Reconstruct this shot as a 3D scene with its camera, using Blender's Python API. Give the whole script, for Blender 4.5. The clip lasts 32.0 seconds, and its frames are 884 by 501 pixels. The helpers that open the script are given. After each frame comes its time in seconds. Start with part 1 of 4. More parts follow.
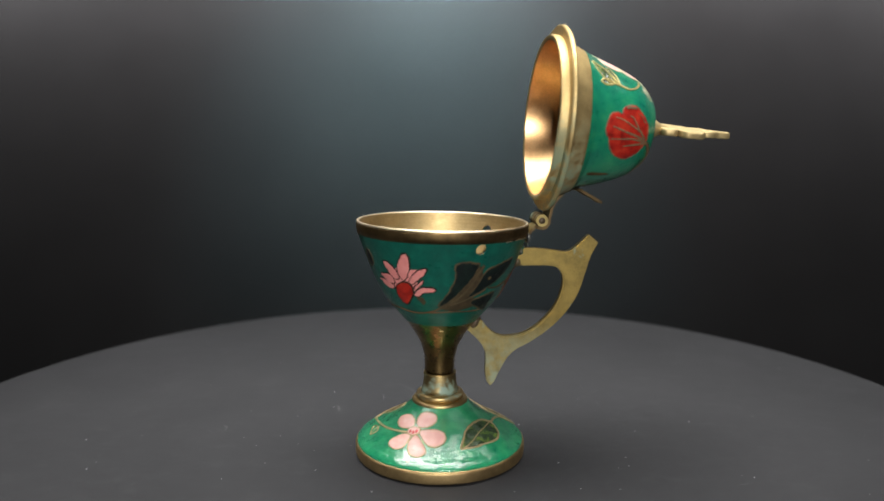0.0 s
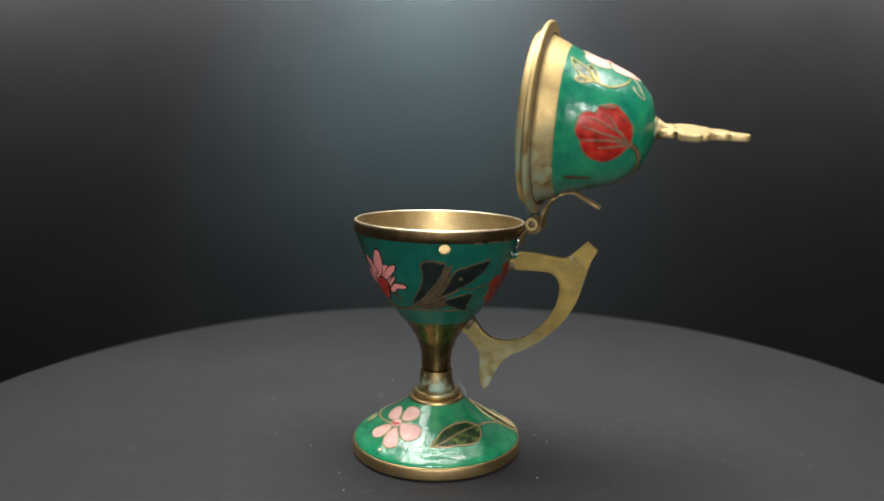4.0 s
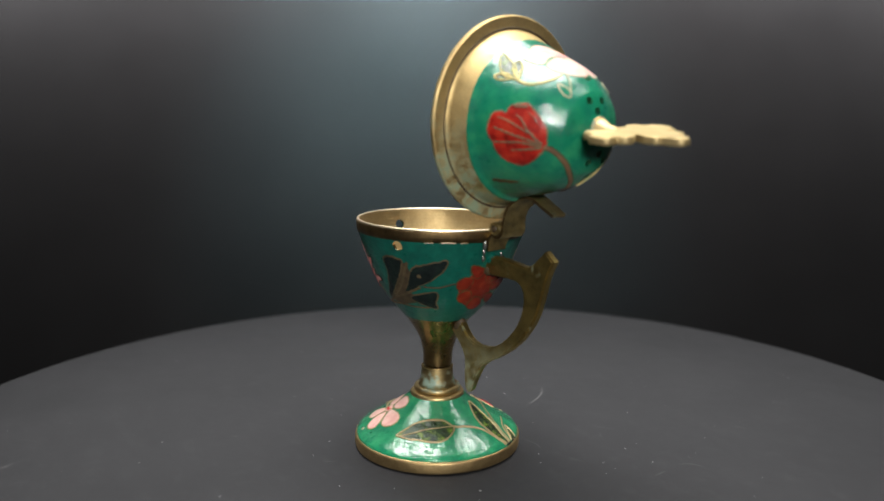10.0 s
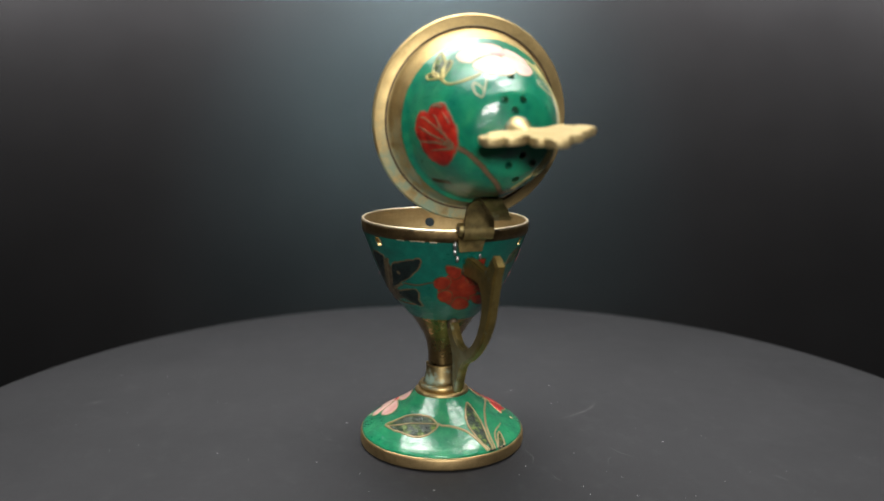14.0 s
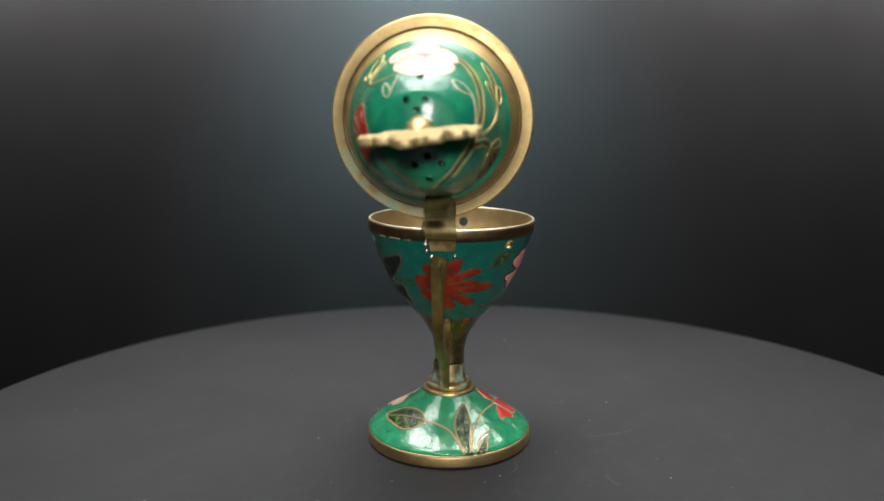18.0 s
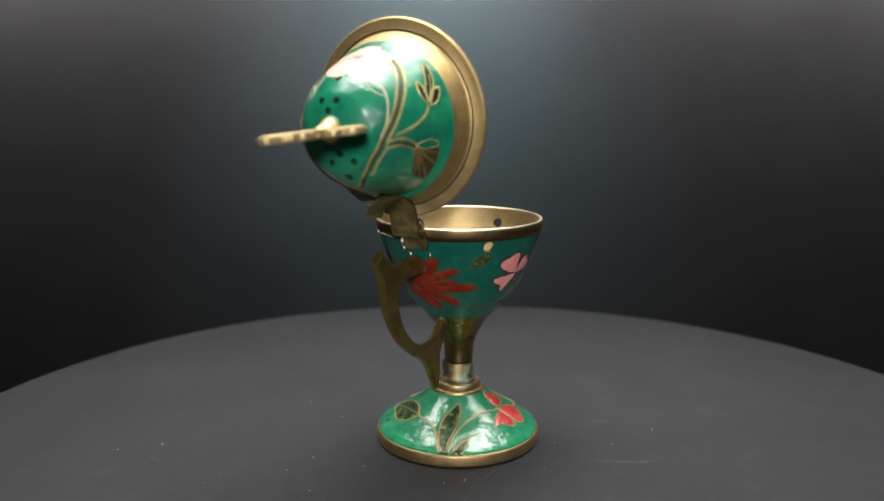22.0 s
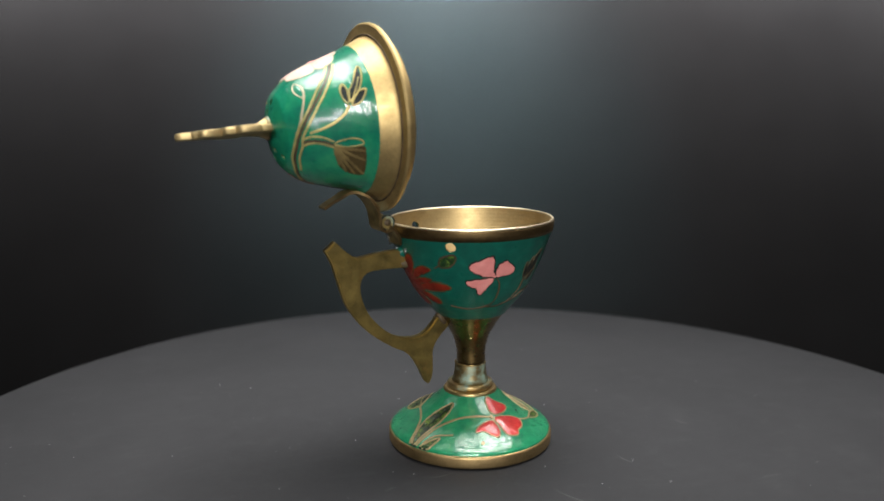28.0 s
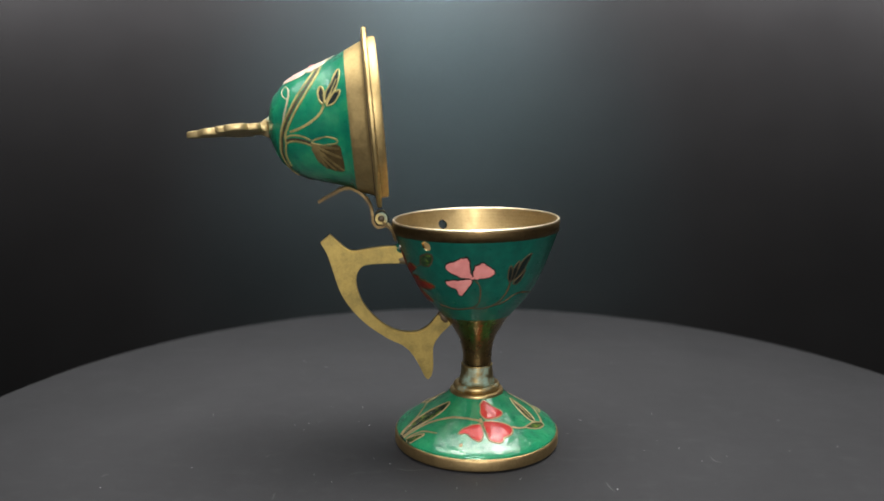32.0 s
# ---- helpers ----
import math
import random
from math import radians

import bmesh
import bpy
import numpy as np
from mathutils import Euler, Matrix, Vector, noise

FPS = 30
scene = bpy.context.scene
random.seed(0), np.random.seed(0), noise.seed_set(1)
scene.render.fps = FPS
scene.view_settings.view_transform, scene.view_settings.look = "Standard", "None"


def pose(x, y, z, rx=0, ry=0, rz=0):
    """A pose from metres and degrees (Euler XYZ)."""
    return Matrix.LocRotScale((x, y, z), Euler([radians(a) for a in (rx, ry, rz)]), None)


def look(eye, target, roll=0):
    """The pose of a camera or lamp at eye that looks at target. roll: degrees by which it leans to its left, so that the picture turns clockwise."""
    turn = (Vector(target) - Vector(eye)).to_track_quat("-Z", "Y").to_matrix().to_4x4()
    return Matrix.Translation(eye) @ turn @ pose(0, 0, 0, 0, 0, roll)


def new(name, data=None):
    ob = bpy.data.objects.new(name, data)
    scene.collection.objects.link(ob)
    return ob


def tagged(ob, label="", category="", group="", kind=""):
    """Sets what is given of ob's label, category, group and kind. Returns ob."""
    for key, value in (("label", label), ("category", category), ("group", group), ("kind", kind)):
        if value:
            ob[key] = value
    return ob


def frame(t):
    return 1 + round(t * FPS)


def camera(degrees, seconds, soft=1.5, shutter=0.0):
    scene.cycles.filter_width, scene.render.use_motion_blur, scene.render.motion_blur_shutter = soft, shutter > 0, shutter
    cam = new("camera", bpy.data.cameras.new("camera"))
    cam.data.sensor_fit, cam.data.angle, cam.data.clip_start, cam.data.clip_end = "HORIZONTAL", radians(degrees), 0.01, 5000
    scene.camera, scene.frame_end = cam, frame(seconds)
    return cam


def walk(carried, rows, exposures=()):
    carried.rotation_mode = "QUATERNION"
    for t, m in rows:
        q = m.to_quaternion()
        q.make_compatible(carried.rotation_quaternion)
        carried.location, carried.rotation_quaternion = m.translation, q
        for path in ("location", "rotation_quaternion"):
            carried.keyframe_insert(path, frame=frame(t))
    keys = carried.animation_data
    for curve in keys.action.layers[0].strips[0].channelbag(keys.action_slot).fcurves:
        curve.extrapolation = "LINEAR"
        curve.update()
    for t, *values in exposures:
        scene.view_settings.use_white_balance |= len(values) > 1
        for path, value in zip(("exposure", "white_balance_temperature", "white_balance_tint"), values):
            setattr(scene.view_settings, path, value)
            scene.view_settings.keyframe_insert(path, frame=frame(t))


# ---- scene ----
# A small enamelled brass censer turns on a black turntable before a still camera.
MM = 0.001
cam = camera(58.9, 32.0, soft=1.7)
EYE = Vector((0.0, -0.24816, 0.10702))
CAM = look(EYE, EYE + Vector((-0.02193, 0.98578, -0.16662)), 0.06)
walk(cam, [(0, CAM), (32, CAM)])
cam.data.dof.use_dof, cam.data.dof.focus_distance, cam.data.dof.aperture_fstop = True, 0.255, 9.5

# ---- light ----
world = bpy.data.worlds.new("world")
scene.world = world
world.use_nodes = True
world.node_tree.nodes["Background"].inputs[0].default_value = (0.5, 0.55, 0.6, 1)
world.node_tree.nodes["Background"].inputs[1].default_value = 0.02
scene.view_settings.exposure = 0.0


def area_lamp(name, eye, target, power, size, size_y, color, spread=180):
    data = bpy.data.lights.new(name, "AREA")
    data.shape, data.size, data.size_y, data.energy, data.color = "RECTANGLE", size, size_y, power, color
    data.spread = radians(spread)
    ob = new(name, data)
    ob.matrix_world = look(eye, target)
    return ob


area_lamp("panel_lamp", (0.0, 0.06, 0.50), (0.0, 0.06, 0.0), 2.15, 0.58, 0.31, (1.0, 0.99, 0.965), 72)
area_lamp("soft_lamp", (0.04, -1.0, 0.36), (0.0, 0.0, 0.06), 9.6, 0.17, 0.14, (1.0, 0.98, 0.955))
area_lamp("backdrop_lamp", (0.10, 0.43, 0.33), (0.10, 0.52, 0.30), 24.5, 1.6, 0.04, (1.0, 0.955, 0.985))
area_lamp("cool_lamp", (-0.035, 0.26, 0.42), (-0.035, 0.52, 0.190), 3.1, 0.10, 0.06, (0.60, 0.93, 1.0), 66)


# ---- materials ----
class Mat:
    """A node material with a principled shader and short helpers."""

    def __init__(self, name, rough=0.5, metal=0.0, coat=0.0):
        self.m = bpy.data.materials.new(name)
        self.m.use_nodes = True
        self.t = self.m.node_tree
        self.b = self.t.nodes["Principled BSDF"]
        self.b.inputs["Roughness"].default_value = rough
        self.b.inputs["Metallic"].default_value = metal
        self.b.inputs["Coat Weight"].default_value = coat
        self.b.inputs["Coat Roughness"].default_value = 0.08
        self.co = self.t.nodes.new("ShaderNodeTexCoord").outputs["Object"]

    def link(self, a, b):
        self.t.links.new(a, b)

    def noise(self, scale, detail=4.0, rough=0.6, stretch=None):
        n = self.t.nodes.new("ShaderNodeTexNoise")
        n.inputs["Scale"].default_value, n.inputs["Detail"].default_value = scale, detail
        n.inputs["Roughness"].default_value = rough
        src = self.co
        if stretch:
            mp = self.t.nodes.new("ShaderNodeMapping")
            mp.inputs["Scale"].default_value = stretch
            self.link(src, mp.inputs["Vector"])
            src = mp.outputs["Vector"]
        self.link(src, n.inputs["Vector"])
        return n.outputs["Fac"]

    def ramp(self, fac, *stops):
        r = self.t.nodes.new("ShaderNodeValToRGB")
        e = r.color_ramp.elements
        while len(e) < len(stops):
            e.new(0.5)
        for k, (p, c) in zip(e, stops):
            k.position, k.color = p, (*c, 1) if len(c) == 3 else c
        self.link(fac, r.inputs["Fac"])
        return r.outputs["Color"]

    def mix(self, fac, a, b, blend="MIX"):
        n = self.t.nodes.new("ShaderNodeMix")
        n.data_type, n.blend_type = "RGBA", blend
        for sock, v in ((n.inputs["Factor"], fac), (n.inputs["A"], a), (n.inputs["B"], b)):
            if isinstance(v, (int, float)):
                sock.default_value = v
            elif isinstance(v, tuple):
                sock.default_value = (*v, 1)
            else:
                self.link(v, sock)
        return n.outputs["Result"]

    def bump(self, fac, strength, distance):
        n = self.t.nodes.new("ShaderNodeBump")
        n.inputs["Strength"].default_value, n.inputs["Distance"].default_value = strength, distance
        self.link(fac, n.inputs["Height"])
        self.link(n.outputs["Normal"], self.b.inputs["Normal"])

    def color(self, c):
        if isinstance(c, tuple):
            self.b.inputs["Base Color"].default_value = (*c, 1)
        else:
            self.link(c, self.b.inputs["Base Color"])

    def rough(self, c):
        self.link(c, self.b.inputs["Roughness"])


def g3(v):
    return (v, v, v)


def brass(name, base, tarnish, rough, patina=0.0, amount=(0.4, 0.72), stain=False, region=None, verdigris=(0.24, 0.33, 0.26)):
    m = Mat(name, rough, 1.0)
    dull = None
    c = m.mix(m.ramp(m.noise(220, 6), (amount[0], g3(0)), (amount[1], g3(1))), base, tarnish)
    fine = m.noise(1500, 3)
    c = m.mix(0.25, c, m.ramp(fine, (0.3, g3(0.35)), (0.7, g3(1))), "MULTIPLY")
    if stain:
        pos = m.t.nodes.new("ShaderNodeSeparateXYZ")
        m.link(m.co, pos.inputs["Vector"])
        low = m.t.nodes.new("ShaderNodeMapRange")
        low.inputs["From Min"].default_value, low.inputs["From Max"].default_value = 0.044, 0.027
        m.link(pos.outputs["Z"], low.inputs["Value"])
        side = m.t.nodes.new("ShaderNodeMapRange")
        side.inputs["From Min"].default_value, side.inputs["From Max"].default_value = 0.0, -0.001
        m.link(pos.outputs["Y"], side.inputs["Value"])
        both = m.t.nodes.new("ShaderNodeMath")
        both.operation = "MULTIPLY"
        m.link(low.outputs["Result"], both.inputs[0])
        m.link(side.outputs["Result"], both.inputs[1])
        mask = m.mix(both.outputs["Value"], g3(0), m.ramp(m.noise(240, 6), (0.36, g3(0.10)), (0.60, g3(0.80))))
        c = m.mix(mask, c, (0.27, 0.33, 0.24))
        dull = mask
    if patina:
        mask = m.ramp(m.noise(160, 7, 0.65), (0.62 - patina * 0.25, g3(0)), (0.72 - patina * 0.2, g3(1)))
        if region:
            way = m.t.nodes.new("ShaderNodeVectorMath")
            way.operation = "DOT_PRODUCT"
            way.inputs[1].default_value = region[0]
            m.link(m.co, way.inputs[0])
            part_of = m.t.nodes.new("ShaderNodeMapRange")
            part_of.inputs["From Min"].default_value, part_of.inputs["From Max"].default_value = region[1], region[2]
            m.link(way.outputs["Value"], part_of.inputs["Value"])
            mask = m.mix(part_of.outputs["Result"], g3(0), mask)
        c = m.mix(mask, c, verdigris)
        inv = m.t.nodes.new("ShaderNodeInvert")
        m.link(m.mix(1.0, mask, dull, "LIGHTEN") if dull else mask, inv.inputs["Color"])
        m.link(inv.outputs["Color"], m.b.inputs["Metallic"])
    m.color(c)
    m.rough(m.ramp(m.noise(400, 5), (0.3, g3(rough * 0.88)), (0.75, g3(min(1, rough * 1.2)))))
    m.bump(fine, 0.25, 0.0001)
    return m.m


def spun(mat, amount, fine=0.07):
    """Turned metal: fine grooves round the axis."""
    t = mat.node_tree
    tan = t.nodes.new("ShaderNodeTangent")
    tan.direction_type, tan.axis = "RADIAL", "Z"
    b = t.nodes["Principled BSDF"]
    b.inputs["Anisotropic"].default_value, b.inputs["Anisotropic Rotation"].default_value = amount, 0.25
    rings = t.nodes.new("ShaderNodeTexWave")
    rings.bands_direction = "Z"
    rings.inputs["Scale"].default_value, rings.inputs["Distortion"].default_value = 260, 3.0
    rings.inputs["Detail Scale"].default_value = 0.4
    t.links.new(t.nodes["Texture Coordinate"].outputs["Object"], rings.inputs["Vector"])
    relief = t.nodes["Bump"]
    groove = t.nodes.new("ShaderNodeBump")
    groove.inputs["Strength"].default_value, groove.inputs["Distance"].default_value = fine, 0.0002
    t.links.new(rings.outputs["Fac"], groove.inputs["Height"])
    t.links.new(groove.outputs["Normal"], relief.inputs["Normal"])
    t.links.new(tan.outputs["Tangent"], b.inputs["Tangent"])
    return mat


def enamel(name, base, dark, light, rough=0.34, patch=260, coat=0.55, gloss=0.13, ripple=0.6, lead=1.5):
    m = Mat(name, rough, 0.0, coat)
    m.b.inputs["Coat IOR"].default_value = lead
    m.b.inputs["Coat Roughness"].default_value = gloss
    c = m.ramp(m.noise(patch, 6, 0.65), (0.3, dark), (0.52, base), (0.75, light))
    c = m.mix(m.ramp(m.noise(1900, 3), (0.71, g3(0)), (0.79, g3(1))), c, tuple(x * 0.55 for x in dark))
    m.color(c)
    m.rough(m.ramp(m.noise(500, 4), (0.3, g3(rough * 0.7)), (0.75, g3(rough * 1.5))))
    wavy = m.mix(0.5, m.noise(330, 7, 0.72), m.noise(110, 5, 0.7, (1, 1, 7)))
    m.bump(wavy, 0.46, 0.0008)
    glaze = m.t.nodes.new("ShaderNodeBump")
    glaze.inputs["Strength"].default_value, glaze.inputs["Distance"].default_value = ripple, 0.0009
    m.link(m.mix(0.55, m.noise(420, 4, 0.6), m.noise(170, 4, 0.6, (1, 1, 5))), glaze.inputs["Height"])
    sag = m.t.nodes.new("ShaderNodeBump")
    sag.inputs["Strength"].default_value, sag.inputs["Distance"].default_value = 0.5, 0.004
    m.link(m.noise(75, 2, 0.4), sag.inputs["Height"])
    m.link(sag.outputs["Normal"], glaze.inputs["Normal"])
    m.link(glaze.outputs["Normal"], m.b.inputs["Coat Normal"])
    return m.m


BRASS = brass("brass", (0.62, 0.46, 0.21), (0.48, 0.34, 0.15), 0.44)
BRASS_RING = brass("brass_ring", (0.62, 0.46, 0.21), (0.40, 0.28, 0.12), 0.44, 0.3)
BRASS_FOOT = brass("brass_foot", (0.47, 0.335, 0.16), (0.33, 0.235, 0.11), 0.5)
BRASS_RIM = brass("brass_rim", (0.60, 0.445, 0.205), (0.50, 0.365, 0.16), 0.54, 0.8, region=((-0.77, 0.64, 0.0), 0.012, 0.024), verdigris=(0.22, 0.27, 0.17))
BRASS_DARK = brass("brass_tarnished", (0.29, 0.195, 0.078), (0.17, 0.112, 0.048), 0.28)
BRASS_BAND = brass("brass_band", (0.17, 0.115, 0.052), (0.09, 0.06, 0.03), 0.5)
BRASS_PATINA = brass("brass_with_verdigris", (0.34, 0.26, 0.12), (0.20, 0.15, 0.07), 0.5, 0.58)
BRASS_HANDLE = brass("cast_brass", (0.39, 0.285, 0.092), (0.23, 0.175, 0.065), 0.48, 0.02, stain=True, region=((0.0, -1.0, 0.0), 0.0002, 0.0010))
BRASS_INNER = brass("brass_inside", (0.46, 0.345, 0.17), (0.38, 0.28, 0.135), 0.53)
# Copper tint puts the reflections inside the lid into the brass colour.
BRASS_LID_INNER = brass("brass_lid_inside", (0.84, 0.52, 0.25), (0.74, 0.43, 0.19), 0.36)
OXIDE = brass("oxidised_brass", (0.09, 0.06, 0.03), (0.035, 0.024, 0.013), 0.55)
OXIDE.node_tree.nodes["Principled BSDF"].inputs["Metallic"].default_value = 0.3
HINGE_LEAF = brass("tarnished_hinge_leaf", (0.48, 0.37, 0.155), (0.26, 0.20, 0.088), 0.52, 0.12, amount=(0.38, 0.62), verdigris=(0.17, 0.22, 0.15))
BRASS_HINGE = brass("brass_hinge", (0.42, 0.33, 0.14), (0.27, 0.21, 0.09), 0.52, 0.2)
BRASS_LIP = brass("brass_lip", (0.88, 0.75, 0.54), (0.80, 0.66, 0.44), 0.4)
for turned in (BRASS_INNER, BRASS_DARK):
    spun(turned, 0.35)
spun(BRASS_LID_INNER, 0.35, 0.015)
FINIAL = brass("cast_pale_brass", (0.62, 0.48, 0.24), (0.46, 0.35, 0.16), 0.52)
FINIAL.node_tree.nodes["Principled BSDF"].inputs["Metallic"].default_value = 0.75
FOOT_WIRE = brass("tan_brass_wire", (0.50, 0.375, 0.20), (0.33, 0.24, 0.12), 0.46)
FOOT_WIRE.node_tree.nodes["Principled BSDF"].inputs["Metallic"].default_value = 0.5
GILT = brass("gilt_wire", (0.49, 0.40, 0.15), (0.25, 0.24, 0.095), 0.48, amount=(0.45, 0.62))
GILT.node_tree.nodes["Principled BSDF"].inputs["Metallic"].default_value = 0.45
GILT_DARK = brass("dull_gilt", (0.36, 0.27, 0.11), (0.16, 0.115, 0.05), 0.5)
GILT_DARK.node_tree.nodes["Principled BSDF"].inputs["Metallic"].default_value = 0.7
PALE_WIRE = brass("pale_wire", (0.55, 0.47, 0.33), (0.36, 0.34, 0.21), 0.5)
PALE_WIRE.node_tree.nodes["Principled BSDF"].inputs["Metallic"].default_value = 0.3
LEAF_WIRE = brass("drab_wire", (0.105, 0.078, 0.038), (0.045, 0.035, 0.018), 0.55)
LEAF_WIRE.node_tree.nodes["Principled BSDF"].inputs["Metallic"].default_value = 0.25
RUST_WIRE = brass("rusty_wire", (0.15, 0.075, 0.03), (0.055, 0.040, 0.022), 0.55, amount=(0.42, 0.6))
RUST_WIRE.node_tree.nodes["Principled BSDF"].inputs["Metallic"].default_value = 0.3
OLIVE = brass("olive_brass_vein", (0.085, 0.058, 0.02), (0.04, 0.027, 0.01), 0.6)
OLIVE.node_tree.nodes["Principled BSDF"].inputs["Metallic"].default_value = 0.0
OLIVE.node_tree.nodes["Principled BSDF"].inputs["Specular IOR Level"].default_value = 0.2
PALE_METAL = brass("pale_metal", (0.74, 0.68, 0.60), (0.56, 0.50, 0.44), 0.35)
STEEL = brass("steel_pin", (0.42, 0.42, 0.40), (0.25, 0.24, 0.22), 0.35)
GREEN = enamel("green_enamel", (0.013, 0.245, 0.105), (0.004, 0.155, 0.076), (0.045, 0.34, 0.14), coat=1.0, gloss=0.085, ripple=0.55, lead=1.85)
LID_GREEN = enamel("lid_green_enamel", (0.007, 0.178, 0.092), (0.003, 0.108, 0.074), (0.032, 0.262, 0.110), patch=130, coat=0.85, gloss=0.08, ripple=0.55, lead=1.6)
LID_GREEN.node_tree.nodes["Principled BSDF"].inputs["Specular IOR Level"].default_value = 0.2
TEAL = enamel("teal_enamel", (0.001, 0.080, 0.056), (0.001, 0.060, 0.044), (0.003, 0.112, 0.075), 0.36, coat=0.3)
GREEN.node_tree.nodes["Principled BSDF"].inputs["Specular IOR Level"].default_value = 0.25
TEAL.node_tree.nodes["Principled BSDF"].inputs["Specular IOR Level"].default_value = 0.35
PINK = enamel("pink_enamel", (0.80, 0.48, 0.42), (0.70, 0.35, 0.31), (0.86, 0.62, 0.58), 0.42, coat=0.45, gloss=0.06, ripple=0.4)
PINK.node_tree.nodes["Principled BSDF"].inputs["Specular IOR Level"].default_value = 0.25
ROSE = enamel("rose_enamel", (0.70, 0.25, 0.23), (0.60, 0.19, 0.18), (0.76, 0.32, 0.29), 0.45, coat=0.1)
RED = enamel("red_enamel", (0.36, 0.016, 0.009), (0.12, 0.007, 0.005), (0.52, 0.052, 0.020), 0.45, coat=0.2)
RED.node_tree.nodes["Principled BSDF"].inputs["Specular IOR Level"].default_value = 0.2
BROWNLINE = enamel("brown_wire", (0.16, 0.09, 0.045), (0.09, 0.05, 0.03), (0.26, 0.16, 0.08), 0.55, coat=0.0)
DARKLINE = enamel("dark_wire", (0.016, 0.011, 0.008), (0.009, 0.007, 0.005), (0.035, 0.022, 0.013), 0.6, coat=0.0)
DARKLINE.node_tree.nodes["Principled BSDF"].inputs["Specular IOR Level"].default_value = 0.2
# Same red enamel darkened: the lotus's weaker light is put into the colour.
RED_SHADED = enamel("red_enamel_shaded", (0.165, 0.014, 0.005), (0.070, 0.009, 0.004), (0.24, 0.034, 0.010), 0.5, coat=0.1)
RED_SHADED.node_tree.nodes["Principled BSDF"].inputs["Specular IOR Level"].default_value = 0.2
CORAL = enamel("coral_enamel", (0.60, 0.030, 0.026), (0.42, 0.014, 0.012), (0.70, 0.10, 0.09), 0.40, coat=1.0, gloss=0.035, ripple=1.0, lead=1.9)
CORAL.node_tree.nodes["Principled BSDF"].inputs["Specular IOR Level"].default_value = 0.2
LEAFY = enamel("leaf_enamel", (0.012, 0.042, 0.010), (0.003, 0.010, 0.005), (0.26, 0.38, 0.04), patch=460, coat=0.7, gloss=0.04, ripple=1.8, lead=1.7)
LEAFY.node_tree.nodes["Principled BSDF"].inputs["Specular IOR Level"].default_value = 0.2
BLACKLEAF = enamel("black_green_enamel", (0.005, 0.010, 0.009), (0.003, 0.005, 0.005), (0.008, 0.02, 0.014), 0.5, coat=0.0)
BLACKLEAF.node_tree.nodes["Principled BSDF"].inputs["Specular IOR Level"].default_value = 0.25


def turntable_material():
    m = Mat("black_turntable", 0.6)
    m.b.inputs["Specular IOR Level"].default_value = 0.3
    c = m.ramp(m.noise(14, 6), (0.3, (0.0152, 0.0154, 0.0170)), (0.7, (0.0198, 0.0199, 0.0219)))
    smear = m.mix(0.5, m.noise(55, 8, 0.7, (1, 2.5, 1)), m.noise(150, 6, 0.7))
    c = m.mix(m.ramp(smear, (0.52, g3(0)), (0.66, g3(0.55))), c, (0.032, 0.032, 0.034))
    c = m.mix(m.ramp(smear, (0.36, g3(0.4)), (0.46, g3(0))), c, (0.011, 0.011, 0.012))
    c = m.mix(m.ramp(m.noise(2600, 2), (0.70, g3(0)), (0.80, g3(1))), c, g3(0.05))
    m.color(c)
    m.rough(m.ramp(m.noise(30, 6), (0.3, g3(0.60)), (0.7, g3(0.66))))
    m.bump(m.noise(1800, 4), 0.3, 0.0002)
    return m.m


def plain_rough(name, value, rough=0.85, tint=(1, 1, 1), gloss=0.3):
    m = Mat(name, rough)
    m.b.inputs["Specular IOR Level"].default_value = gloss
    lo, hi = tuple(value * 0.85 * k for k in tint), tuple(value * 1.15 * k for k in tint)
    m.color(m.ramp(m.noise(6, 6), (0.3, lo), (0.7, hi)))
    m.bump(m.noise(900, 4), 0.2, 0.0004)
    return m.m


TABLE = turntable_material()
BACKDROP = plain_rough("charcoal_backdrop", 0.0088, gloss=0.04)
ROOM = plain_rough("grey_wall_paint", 0.12)
DARKWALL = plain_rough("black_cloth", 0.02)
DUSTY = plain_rough("pale_dust", 0.42)
SCUFF = plain_rough("grey_scuff", 0.075)


# ---- mesh helpers ----
def mesh_of(name, bm, *mats, smooth=True):
    bmesh.ops.recalc_face_normals(bm, faces=bm.faces[:])
    me = bpy.data.meshes.new(name)
    bm.to_mesh(me)
    bm.free()
    for k in mats:
        me.materials.append(k)
    for p in me.polygons:
        p.use_smooth = smooth
    return me


def part(name, bm, material, parent, label="", smooth=True):
    ob = new(name, mesh_of(name, bm, material, smooth=smooth))
    ob.parent = parent
    return tagged(ob, label)


def spline(points, n):
    """A smooth line through the points, n steps between each two."""
    pts = [Vector(p) for p in points]
    ext = [2 * pts[0] - pts[1], *pts, 2 * pts[-1] - pts[-2]]
    out = []
    for i in range(len(pts) - 1):
        a, b, c, d = ext[i:i + 4]
        for k in range(n):
            u = k / n
            out.append(0.5 * (2 * b + (c - a) * u + (2 * a - 5 * b + 4 * c - d) * u * u + (3 * b - a - 3 * c + d) * u ** 3))
    return out + [pts[-1]]


